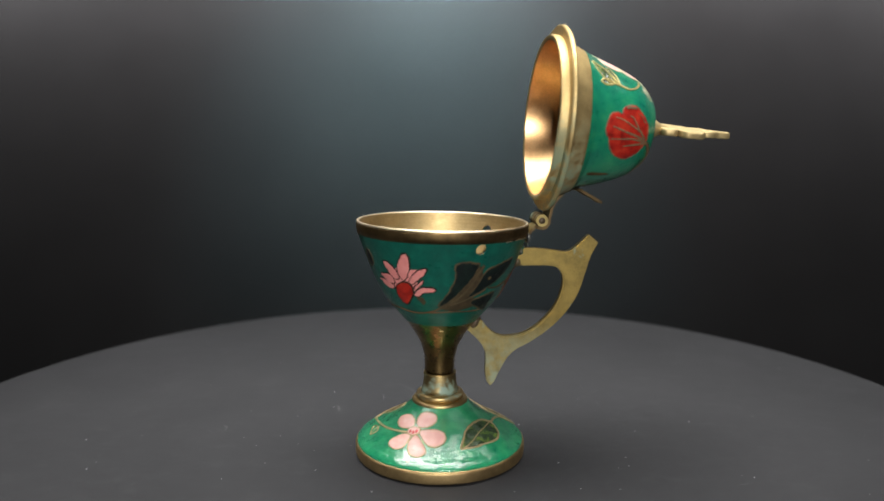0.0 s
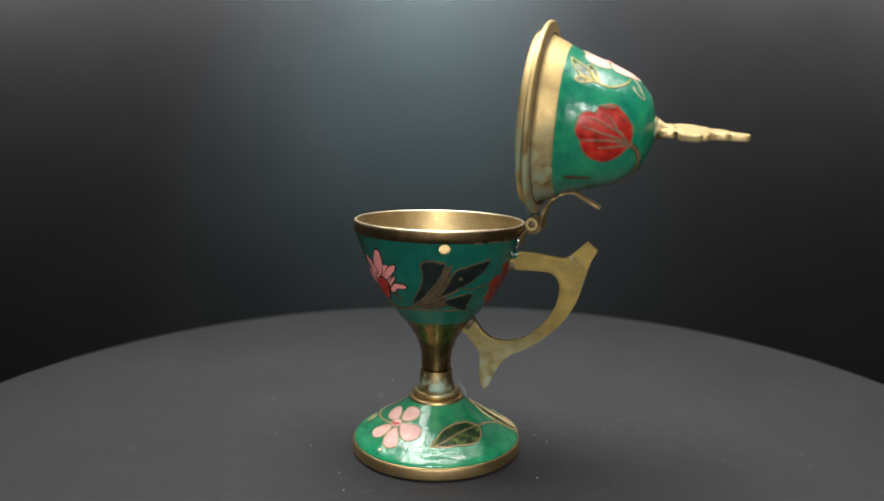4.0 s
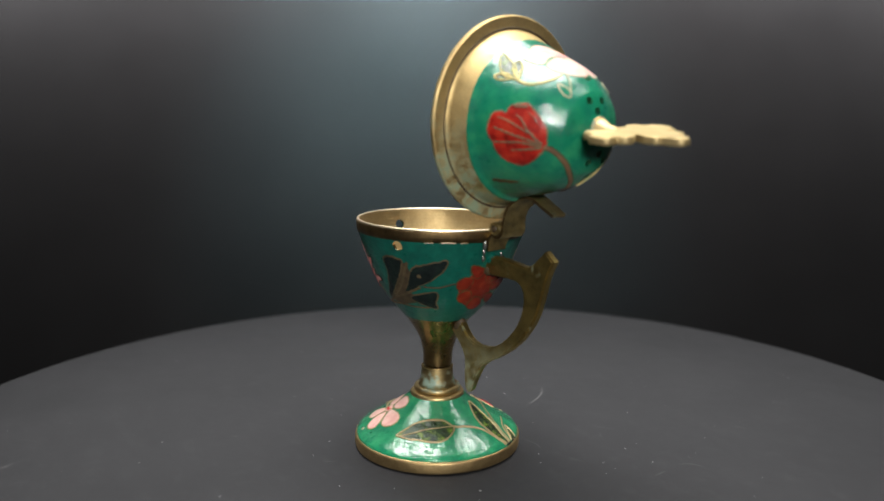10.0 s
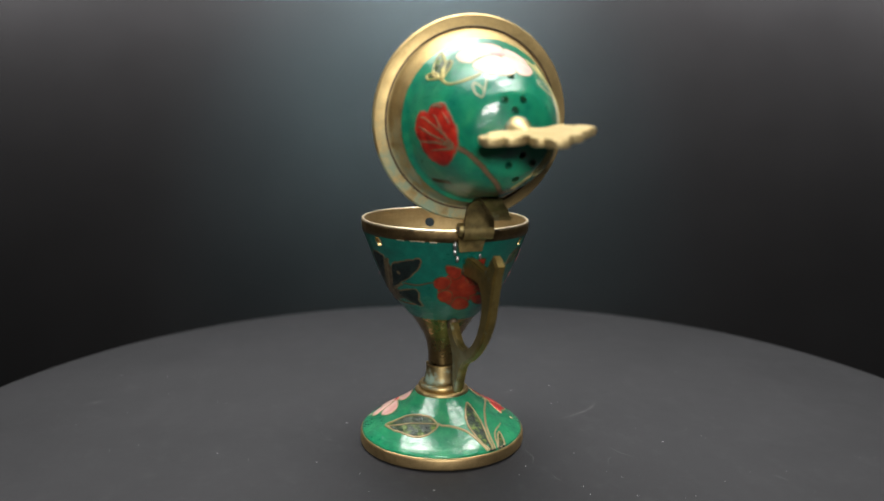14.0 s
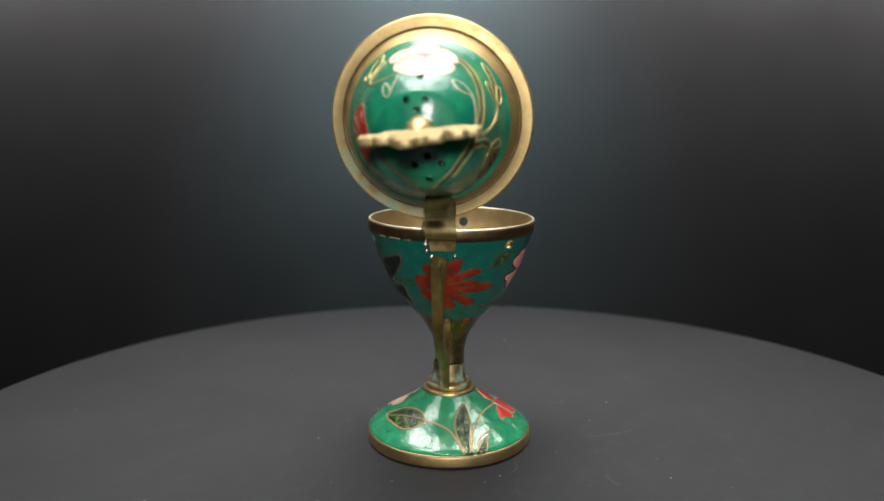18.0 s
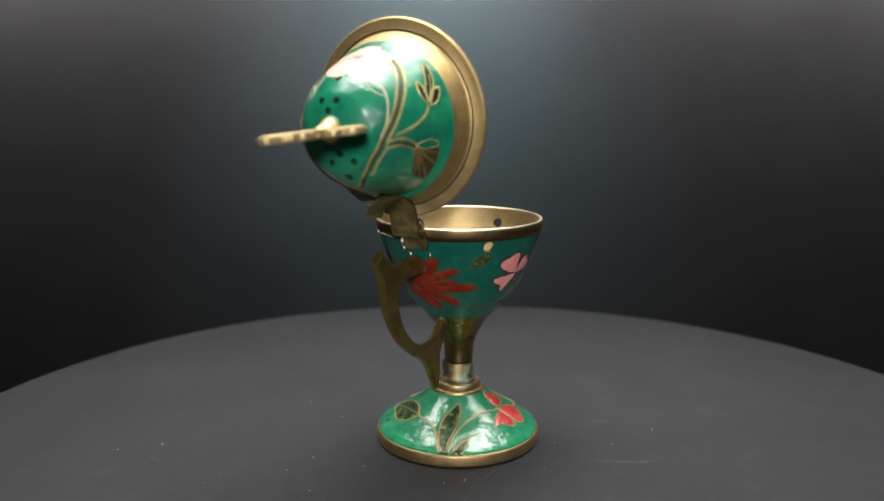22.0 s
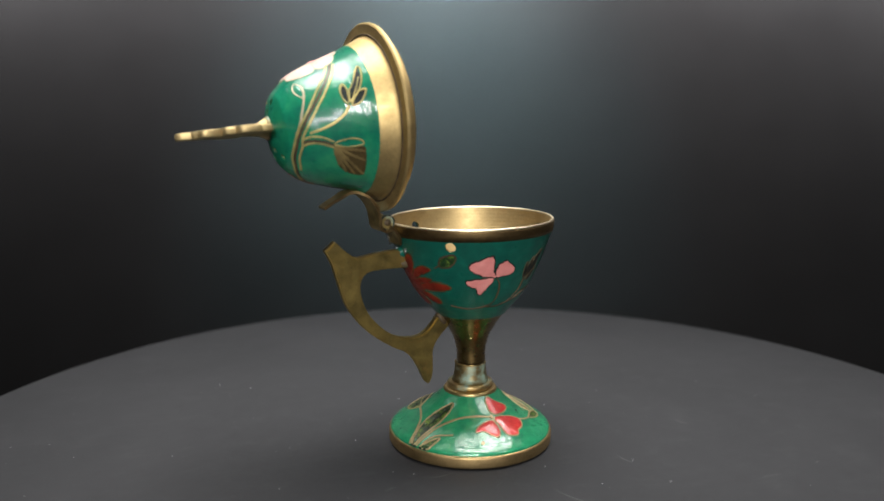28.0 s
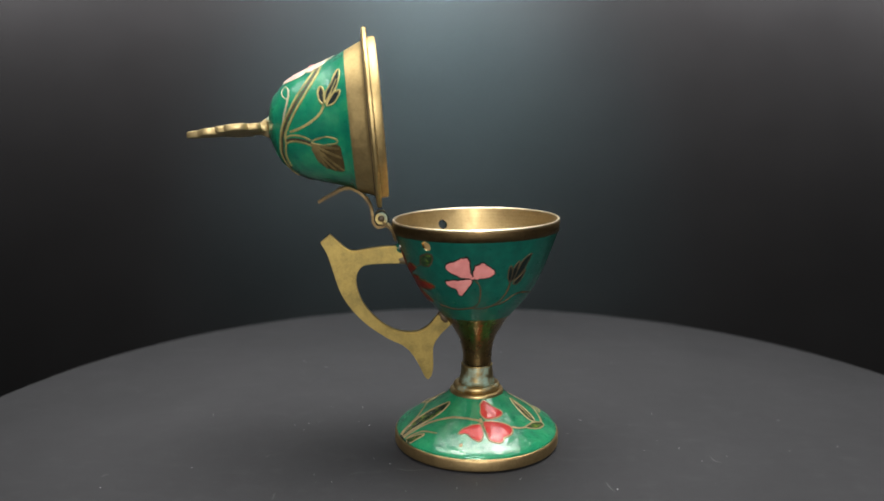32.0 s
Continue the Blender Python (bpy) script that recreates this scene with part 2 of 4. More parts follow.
def lathe(profile, seg=128, close=False):
    """A surface of revolution about z, from (radius, height) in millimetres."""
    bm = bmesh.new()
    rings = []
    for r, z in profile:
        if r < 0.02:
            rings.append([bm.verts.new((0, 0, z * MM))])
        else:
            rings.append([bm.verts.new((r * MM * math.cos(2 * math.pi * k / seg), r * MM * math.sin(2 * math.pi * k / seg), z * MM)) for k in range(seg)])
    pairs = list(zip(rings, rings[1:])) + ([(rings[-1], rings[0])] if close else [])
    for a, b in pairs:
        for k in range(seg):
            n = (k + 1) % seg
            if len(a) == 1 and len(b) == 1:
                continue
            if len(a) == 1:
                bm.faces.new((a[0], b[k], b[n]))
            elif len(b) == 1:
                bm.faces.new((a[k], a[n], b[0]))
            else:
                bm.faces.new((a[k], a[n], b[n], b[k]))
    return bm


def pierce(ob, cutters):
    """Cut real holes through ob with short round rods: (centre, axis, radius, length)."""
    bm = bmesh.new()
    for c, d, r, length in cutters:
        m = Matrix.Translation(c) @ d.to_track_quat("Z", "Y").to_matrix().to_4x4()
        bmesh.ops.create_cone(bm, cap_ends=True, segments=24, radius1=r, radius2=r, depth=length, matrix=m)
    rod = new("rod", mesh_of("rod", bm))
    mod = ob.modifiers.new("holes", "BOOLEAN")
    mod.operation, mod.object, mod.solver = "DIFFERENCE", rod, "EXACT"
    keep = ob.parent
    ob.parent = None
    graph = bpy.context.evaluated_depsgraph_get()
    graph.update()
    me = bpy.data.meshes.new_from_object(ob.evaluated_get(graph))
    ob.modifiers.clear()
    ob.data = me
    ob.parent = keep
    me.set_sharp_from_angle(angle=radians(38))
    bpy.data.objects.remove(rod)


class Revolved:
    """The outside of a turned part, on which ornament is laid by azimuth (degrees) and height (millimetres)."""

    def __init__(self, profile, coat=0.0):
        self.coat = coat
        line = spline([(r, z, 0) for r, z in profile], 8)
        self.r = np.array([p[0] for p in line])
        self.z = np.array([p[1] for p in line])
        self.s = np.concatenate([[0], np.cumsum(np.hypot(np.diff(self.r), np.diff(self.z)))])

    def arc(self, h):
        return float(np.interp(h, self.z, self.s))

    def place(self, az, s, lift):
        r, z = float(np.interp(s, self.s, self.r)), float(np.interp(s, self.s, self.z))
        e = 0.4
        dr = float(np.interp(s + e, self.s, self.r) - np.interp(s - e, self.s, self.r))
        dz = float(np.interp(s + e, self.s, self.z) - np.interp(s - e, self.s, self.z))
        n = math.hypot(dr, dz) or 1
        nr, nz = dz / n, -dr / n
        lift += self.coat
        r, z = r + nr * lift, z + nz * lift
        return Vector((r * math.cos(az) * MM, r * math.sin(az) * MM, z * MM))

    def strip(self, ctrl, width, lift, steps=8, across=6, ragged=0.0, notch=0.0):
        """A raised ribbon along ctrl [(azimuth, height)]; width(u) in millimetres, u from 0 to 1."""
        line = spline([(radians(a), self.arc(h), 0) for a, h in ctrl], steps)
        n = len(line) - 1
        marks = [0.0, 0.04] + list(range(1, n)) + [n - 0.04, float(n)]
        bm = bmesh.new()
        rows = []
        for j, x in enumerate(marks):
            i = min(int(x), n - 1)
            p = line[i].lerp(line[i + 1], x - i)
            q = line[i + 1] - line[i] if i in (0, n - 1) else line[i + 1] - line[i - 1]
            r = max(1.0, float(np.interp(p[1], self.s, self.r)))
            t = Vector((q[0] * r, q[1]))
            t.normalize()
            half = 0.5 * width(x / n) * (1 + ragged * math.sin(x * 2.4 + ctrl[0][0]))
            inset = min(0.07, half * 0.4)
            offs = [-half] + [(half - inset) * (2 * k / (across - 2) - 1) for k in range(across - 1)] + [half]
            row = []
            for k, off in enumerate(offs):
                low = k in (0, across) or j in (0, len(marks) - 1)
                up = -0.12 if low else lift * (1 - 0.3 * (off / half) ** 2)
                side = abs(off) / half
                pull = -(x / n) ** 3 * notch * (0.6 * max(0.0, 1 - 2.6 * side) ** 2 + 2.0 * (1 - math.sqrt(max(0.0, 1 - side * side)))) if notch else 0.0
                row.append(bm.verts.new(self.place(p[0] + (t[0] * pull - t[1] * off) / r, p[1] + t[1] * pull + t[0] * off, up)))
            rows.append(row)
        for a, b in zip(rows, rows[1:]):
            for k in range(across):
                bm.faces.new((a[k], a[k + 1], b[k + 1], b[k]))
        return bm


    def outline(self, ctrl, wobble=0.0, steps=5):
        """A smooth closed line round ctrl [(azimuth, height)], as (azimuth in radians, arc), and its middle."""
        pts = [Vector((radians(a), self.arc(h), 0)) for a, h in ctrl]
        n = len(pts)
        line = []
        for i in range(n):
            a, b, c, d = pts[i - 1], pts[i], pts[(i + 1) % n], pts[(i + 2) % n]
            for k in range(steps):
                u = k / steps
                line.append(0.5 * (2 * b + (c - a) * u + (2 * a - 5 * b + 4 * c - d) * u * u + (3 * b - a - 3 * c + d) * u ** 3))
        mid = sum(line, Vector()) / len(line)
        if wobble:
            for k, p in enumerate(line):
                r = max(1.0, float(np.interp(p[1], self.s, self.r)))
                at = Vector((p[0] * r, p[1], ctrl[0][0]))
                shift = noise.noise_vector(at * 0.9) * wobble + noise.noise_vector(at * 2.6) * wobble * 0.4
                p[0] += shift[0] / r
                p[1] += shift[1]
        return line, mid

    def cell(self, ctrl, lift, dome=0.0, wobble=0.0):
        """A filled field with the closed outline ctrl, following the surface."""
        line, mid = self.outline(ctrl, wobble)
        bm = bmesh.new()
        rings = []
        for scale, up in ((1.0, -0.12), (0.985, lift), (0.93, lift + dome * 0.5), (0.75, lift + dome * 0.85), (0.5, lift + dome), (0.25, lift + dome)):
            rings.append([bm.verts.new(self.place(mid[0] + (p[0] - mid[0]) * scale, mid[1] + (p[1] - mid[1]) * scale, up)) for p in line])
        n = len(line)
        for a, b in zip(rings, rings[1:]):
            for k in range(n):
                bm.faces.new((a[k], a[(k + 1) % n], b[(k + 1) % n], b[k]))
        top = bm.verts.new(self.place(mid[0], mid[1], lift + dome))
        for k in range(n):
            bm.faces.new((rings[-1][k], rings[-1][(k + 1) % n], top))
        return bm

    def border(self, ctrl, width, lift, wobble=0.0):
        """A rounded wire laid along the closed outline ctrl; its breadth is uneven."""
        line, mid = self.outline(ctrl, wobble)
        bm = bmesh.new()
        n = len(line)
        rows = []
        for k, p in enumerate(line):
            q = line[(k + 1) % n] - line[k - 1]
            r = max(1.0, float(np.interp(p[1], self.s, self.r)))
            t = Vector((q[0] * r, q[1]))
            t.normalize()
            w = width * (1 + 0.5 * noise.noise(Vector((p[0] * r * 0.6, p[1] * 0.6, width * 9))))
            rows.append([bm.verts.new(self.place(p[0] - t[1] * off * w / r, p[1] + t[0] * off * w, up)) for off, up in ((-0.5, -0.12), (-0.42, lift * 0.55), (-0.2, lift), (0.2, lift), (0.42, lift * 0.55), (0.5, -0.12))])
        for k in range(n):
            a, b = rows[k], rows[(k + 1) % n]
            for j in range(5):
                bm.faces.new((a[j], a[j + 1], b[j + 1], b[j]))
        return bm


def laid(name, bm, material, parent, label=""):
    """A flush piece with crisp edges."""
    ob = part(name, bm, material, parent, label)
    ob.data.set_sharp_from_angle(angle=radians(28))
    return ob


def field(surf, parent, name, ctrl, colour, wire, label="", w=0.6, lift=0.06, rise=0.16, dome=0.05, wobble=0.12):
    """An enamel field with a closed outline, and the metal wire round it."""
    made = laid(name, surf.cell(ctrl, lift, dome, wobble), colour, parent, label)
    made.data.shade_smooth()
    if wire:
        laid("wire", surf.border(ctrl, w, rise, wobble), wire, parent)
    return made


def stem(surf, parent, ctrl, wire, w=0.6, lift=0.16, groove=None):
    if groove:
        # Dark strip under the wire: the shadow of its cut put into colour.
        laid("groove", surf.strip(ctrl, lambda u: w + 0.5, lift * 0.45, across=4), groove, parent)
    return laid("stem_wire", surf.strip(ctrl, lambda u: w, lift, across=4), wire, parent)


# ---- turntable and surroundings ----
turntable = tagged(new("turntable"), "round matt black turntable with dust specks and scuffs", "turntable")
DISC = 190.8
DISC_SHIFT = (-6.8 * MM, 0.9 * MM, -0.4 * MM)
disc_mesh = lathe([(0, 0), (60, 0), (120, 0), (DISC - 1.2, 0), (DISC - 0.35, -0.35), (DISC, -1.2), (DISC, -8), (DISC - 1, -9), (0, -9)], 192)
bmesh.ops.translate(disc_mesh, verts=disc_mesh.verts[:], vec=DISC_SHIFT)
part("disc", disc_mesh, TABLE, turntable)
part("base", lathe([(0, -9), (70, -9), (72, -30), (0, -30)], 64), DARKWALL, turntable)


def fleck(bm, x, y, size, rng):
    """A flat irregular crumb on the turntable, in millimetres."""
    m = pose(x * MM, y * MM, -0.00036, 0, 0, rng.uniform(0, 180)) @ Matrix.Diagonal((size * MM * rng.uniform(0.9, 1.7), size * MM * 0.7, 0.00012, 1))
    for v in bmesh.ops.create_icosphere(bm, subdivisions=1, radius=0.6, matrix=m)["verts"]:
        v.co += Vector(noise.noise_vector(v.co * 2500)) * 0.1 * size * MM


def scratch(bm, line, w):
    """A thin worn line through the points, in millimetres."""
    pts = spline([(x, y, 0) for x, y in line], 6)
    rows, n = [], len(pts) - 1
    for k, p in enumerate(pts):
        t = (pts[min(k + 1, n)] - pts[max(k - 1, 0)]).normalized()
        ww = w * (0.25 + math.sin(math.pi * k / n)) * (1 + 0.4 * noise.noise(p * 0.9))
        rows.append([bm.verts.new(((p[0] - t[1] * o * ww) * MM, (p[1] + t[0] * o * ww) * MM, -0.00034)) for o in (-1, 1)])
    for p, q in zip(rows, rows[1:]):
        bm.faces.new((p[0], q[0], q[1], p[1]))


def dust_and_scuffs():
    rng = random.Random(7)
    bm = bmesh.new()
    for x, y, size in ((-125.9, -0.3, 3), (-115.2, -22.5, 2.5), (-72.9, 2.5, 1.5), (-60.9, -17.1, 1.5), (-53.4, -1.7, 1), (-44.1, -21.5, 2), (-49.0, 48.8, 2), (-46.8, 32.2, 2), (-71.3, -28.3, 1.3),
                       (-25.1, -35.2, 2), (-37.7, -9.0, 1), (-35.6, -2.7, 1), (-67.1, -3.5, 1), (31.6, -14.4, 2), (53.8, -10.1, 1.2), (53.4, -16.3, 1.2), (58.2, -14.6, 1), (89.9, -23.2, 2), (105.4, 34.8, 2),
                       (130.9, -9.9, 1.2), (36.1, -31.9, 1.2), (47.6, -32.0, 1), (16.4, -34.5, 1.2), (28.5, -33.2, 1), (-90.6, -105.1, 2), (-56.0, -82.2, 2)):
        fleck(bm, x, y, 0.22 * size, rng)
    for x, y, size in ((-7.3, -78.6, 1.5), (5.7, -47.2, 1.8), (-18.2, -44.4, 1.3), (-43.4, -92.5, 1.2), (-19.3, -104.8, 1.5), (-95.9, -124.5, 1.5), (12.4, 67.8, 2), (21.5, 16.8, 1.8), (46.4, 42.7, 1.6),
                       (34.2, 43.3, 1.2), (49.8, 59.1, 1), (43.3, 72.3, 1), (69.0, -88.3, 2), (57.9, -80.1, 2.5), (26.9, 13.0, 1.8), (0.3, 32.5, 1.2), (-18.8, 26.2, 1.5), (-29.0, 42.7, 1.8), (-1.2, -144.9, 2.5),
                       (127.7, -47.4, 1.5), (156.2, -46.7, 1.5), (61.5, 11.7, 1.5), (-108.5, 3.6, 1), (82.9, 20.9, 2), (37.9, 29.4, 1.5)):
        fleck(bm, x, y, 0.22 * size, rng)
    for _ in range(150):
        r, a = 180 * math.sqrt(rng.random()), rng.uniform(0, 2 * math.pi)
        fleck(bm, r * math.cos(a), r * math.sin(a), rng.choice((0.10, 0.12, 0.15, 0.18)), rng)
    tagged(part("dust", bm, DUSTY, turntable, "pale dust specks on the black surface"), kind="stuff")
    bm = bmesh.new()
    for line, w in (([(-13.6, 40.4), (-15.4, 45.4), (-18.4, 51.2), (-21.8, 56.0), (-27.0, 59.8)], 0.20), ([(-62.6, -130.4), (-63.8, -127.9), (-65.0, -125.4)], 0.26), ([(41.8, 89.2), (43.9, 90.3), (46.3, 91.6)], 0.2),
                    ([(52.1, 48.4), (53.8, 51.4), (57.5, 53.5)], 0.16), ([(53.3, 36.3), (53.1, 38.9), (53.0, 41.2)], 0.18), ([(-48.4, -61.6), (-46.1, -59.4)], 0.15), ([(-11.8, -43.6), (-10.2, -40.7)], 0.15),
                    ([(-81.2, 8.6), (-81.6, 11.9), (-83.4, 13.1)], 0.24), ([(-44.3, 27.3), (-44.8, 31.0), (-45.9, 33.8)], 0.22), ([(108.0, 28.1), (107.8, 26.6), (106.6, 26.2)], 0.26), ([(19.7, 19.7), (15.3, 21.2), (10.1, 20.3)], 0.15)):
        scratch(bm, line, w)
    for _ in range(14):
        r, a = 165 * math.sqrt(rng.random()), rng.uniform(0, 2 * math.pi)
        length, turn, x, y = rng.uniform(3, 9), rng.uniform(0, 6.28), r * math.cos(a), r * math.sin(a)
        dx, dy = length * math.cos(turn), length * math.sin(turn)
        scratch(bm, [(x, y), (x + dx / 2 - dy * 0.1, y + dy / 2 + dx * 0.1), (x + dx, y + dy)], rng.uniform(0.07, 0.13))
    tagged(part("scuffs", bm, SCUFF, turntable, "fine grey scuff marks"), kind="stuff")


dust_and_scuffs()


def slab(name, x0, x1, y0, y1, z0, z1, mat):
    bm = bmesh.new()
    bmesh.ops.create_cube(bm, size=1, matrix=Matrix.Translation(((x0 + x1) / 2, (y0 + y1) / 2, (z0 + z1) / 2)) @ Matrix.Diagonal((x1 - x0, y1 - y0, z1 - z0, 1)))
    return tagged(new(name, mesh_of(name, bm, mat, smooth=False)), kind="structure")


tagged(slab("pedestal", -0.13, 0.13, -0.13, 0.13, -0.75, -0.03, DARKWALL), "black cloth-covered pedestal under the turntable", "pedestal")
tagged(slab("floor", -1.6, 1.6, -1.6, 0.55, -0.79, -0.75, DARKWALL), "plain dark studio floor", "floor")
tagged(slab("backdrop", -1.6, 1.6, 0.52, 0.54, -0.75, 1.5, BACKDROP), "smooth charcoal studio backdrop", "backdrop")
tagged(slab("wall_west", -1.64, -1.6, -1.6, 0.55, -0.75, 1.5, ROOM), "plain grey studio wall", "wall")
tagged(slab("wall_east", 1.6, 1.64, -1.6, 0.55, -0.75, 1.5, ROOM), "plain grey studio wall", "wall")
tagged(slab("wall_south", -1.64, 1.64, -1.64, -1.6, -0.75, 1.5, ROOM), "plain grey studio wall", "wall")
tagged(slab("ceiling", -1.64, 1.64, -1.64, 0.55, 1.5, 1.54, ROOM), "plain grey studio ceiling", "ceiling")


# ---- the censer ----
censer = tagged(new("incense_burner"), "open brass goblet incense burner with green floral enamel on a turntable", "incense burner")
FOOT_PROFILE = [(27.5, 0), (27.5, 3.0), (26.9, 4.1), (24.3, 6.4), (21, 8.5), (18, 10.2), (15, 12.0), (12, 14.1), (9, 16.7)]
FOOT_EDGE = [(26.95, 3.85), (26.85, 4.45), (26.35, 5.0), (25.4, 5.75)]
BOWL_PROFILE = [(4.75, 26.8), (4.9, 30.7), (5.6, 34), (6.5, 36.5), (8.2, 39.4), (10.2, 42.4), (11.8, 44.3), (16, 49.2), (19.2, 54), (22.4, 60.7), (24.2, 65.4), (25.6, 69.1), (26.6, 72), (27, 75)]
LID_PROFILE = [(24.1, 1.2), (22.1, 5.95), (20.1, 10.8), (17.5, 19), (14.8, 25.3), (11.4, 29.3), (9.5, 30.8), (5.6, 32.2), (2.8, 33.0), (0, 33.3)]


def build_foot():
    foot = part("foot", lathe([(0, 0.8), (25.0, 0.8), (25.2, -0.4), (26.1, -0.4), (26.3, 0.0), (27.1, 0.05), (27.4, 0.25), (27.5, 0.6), (27.5, 3.1), (27.38, 3.6), (27.0, 3.9), (26.7, 4.0), (22, 6.6), (15, 10.6), (9, 15.4), (0, 15.4)]), BRASS_FOOT, censer, "round domed foot with a plain brass edge")
    surf = Revolved(FOOT_EDGE + FOOT_PROFILE[3:])
    line = spline([(r, z, 0) for r, z in FOOT_EDGE + FOOT_PROFILE[3:]], 6)
    part("enamel_coat", lathe([(p[0], p[1]) for p in line]), GREEN, foot, "mottled glossy green enamel")
    part("ring", lathe([(0, 15.6), (8.6, 15.8), (8.95, 16.4), (8.95, 17.2), (8.6, 17.7), (7.8, 17.8), (0, 17.8)], 96), BRASS, censer, "lower brass ring")
    part("ring", lathe([(0, 17.8), (7.2, 17.8), (7.65, 18.2), (7.65, 19.2), (7.3, 19.7), (6.4, 19.8), (0, 19.8)], 96), BRASS_RING, censer, "upper brass ring")
    part("collar", lathe([(0, 19.8), (6.1, 19.8), (5.7, 21.0), (5.3, 23.2), (5.15, 25.6), (5.05, 25.9), (4.4, 26.0), (0, 26.0)], 96), BRASS_PATINA, censer, "tapered brass collar with green verdigris")
    part("collar_lip", lathe([(4.5, 25.8), (5.1, 25.75), (5.28, 26.0), (5.2, 26.25), (4.5, 26.3)], 96, close=True), BRASS_RING, censer, "worn pale brass lip")
    # pale pink five-petalled flower
    for ctrl in ([(-130, 12.0), (-144.0, 11.3), (-155.6, 11.9), (-160.5, 13.0), (-154.1, 13.9), (-142.8, 14.2), (-132.5, 13.4)],
                 [(-124.1, 12.5), (-129.7, 13.8), (-127.6, 15.2), (-116.4, 15.8), (-103.4, 15.4), (-99.8, 14.3), (-104.7, 13.2), (-114.2, 12.4)],
                 [(-118.4, 11.6), (-111.1, 12.0), (-98.9, 12.1), (-90.5, 11.4), (-89.9, 10.3), (-94.0, 9.3), (-101.2, 8.9), (-108.4, 9.5), (-114.7, 10.6)],
                 [(-122.2, 10.6), (-117.6, 10.5), (-110.7, 9.3), (-106.8, 8.1), (-108.9, 7.1), (-112.8, 6.8), (-117.7, 7.0), (-121.9, 8.0), (-124.1, 9.4)],
                 [(-126.7, 10.5), (-125.6, 9.1), (-127.5, 7.9), (-133.7, 7.4), (-139.8, 7.7), (-142.3, 8.3), (-140.4, 9.4), (-134.7, 10.4)]):
        field(surf, foot, "petal", ctrl, PINK, FOOT_WIRE, "pale pink enamel petal", 0.55, 0.08, 0.13, 0.1)
    field(surf, foot, "flower_centre", [(-132.8, 11.4), (-128.1, 12.2), (-119.6, 12.0), (-119.0, 11.2), (-124.3, 10.6), (-130.3, 10.7)], PINK, FOOT_WIRE, "pale flower heart in a brass ring", 0.5, 0.14, 0.2)
    for a, h in ((-129.0, 11.2), (-125.2, 11.1), (-122.0, 11.4)):
        field(surf, foot, "stamen", [(a - 1.6, h), (a, h + 0.35), (a + 1.6, h), (a, h - 0.35)], CORAL, None, "red stamen dot", 0.0, 0.26, dome=0.1, wobble=0.0)
    # broad leaf
    field(surf, foot, "leaf", [(-77.6, 8.4), (-73.0, 9.8), (-66.5, 11.2), (-57, 12.1), (-46, 12.4), (-34, 12.35), (-25.1, 11.4), (-22.6, 10.5), (-26, 9.6), (-32.5, 8.6), (-40, 8.1), (-48.5, 8.15), (-57, 8.3), (-64, 8.2), (-71.5, 8.3)], LEAFY, FOOT_WIRE, "dark green leaf with yellow flecks", 0.7, 0.05, 0.2, -0.02)
    laid("vein", surf.strip([(-75.3, 8.35), (-66.1, 9.2), (-52.3, 10.4), (-35.5, 10.9), (-22.5, 11.0)], lambda u: 0.45, 0.2, across=4, ragged=0.2), FOOT_WIRE, foot)
    stem(surf, foot, [(-22.5, 11.0), (-18.0, 10.7), (-8.2, 10.45), (3.8, 9.4), (9.8, 7.7), (12.8, 6.0), (14.6, 4.5)], FOOT_WIRE, 0.8, 0.2)
    # upright leaf, small leaf and the stem to the coral flower
    field(surf, foot, "leaf", [(16.8, 4.7), (13.4, 6.4), (11.2, 8.3), (9.9, 10.2), (13.4, 12.1), (21.5, 13.9), (30.5, 14.7), (31.5, 13.0), (28.0, 10.8), (23.5, 8.7), (20.3, 6.7), (18.8, 4.7)], LEAFY, FOOT_WIRE, "upright dark green leaf", 0.7, 0.05, 0.22, -0.02)
    laid("vein", surf.strip([(17.8, 4.8), (18.5, 7.8), (20.5, 10.6), (26.0, 13.4)], lambda u: 0.32, 0.16, across=4, ragged=0.3), BLACKLEAF, foot)
    field(surf, foot, "leaf", [(24.0, 4.5), (26.7, 5.7), (30.4, 6.6), (35.7, 7.3), (34.6, 6.5), (32.1, 5.4), (30.1, 4.5)], LEAFY, FOOT_WIRE, "small dark green leaf", 0.6, 0.05, 0.2, 0.0)
    stem(surf, foot, [(24.2, 5.0), (27.0, 6.5), (33.0, 7.7), (46.0, 8.3)], FOOT_WIRE, 0.6, 0.18)
    stem(surf, foot, [(20.8, 4.6), (22.6, 6.5), (26.5, 8.6), (34.2, 10.3), (49.2, 11.8), (69.2, 12.2), (86.5, 11.8)], FOOT_WIRE, 0.8, 0.2)
    # Near-black patches at the foot edge, by the stem ends.
    for a, h in ((17.0, 4.45), (19.6, 4.4), (24.6, 4.4), (28.5, 4.4)):
        field(surf, foot, "dark_spot", [(a - 1.6, h - 0.2), (a, h + 0.3), (a + 1.6, h - 0.2)], BLACKLEAF, None, "near-black patch by the stem ends", 0.0, 0.24)
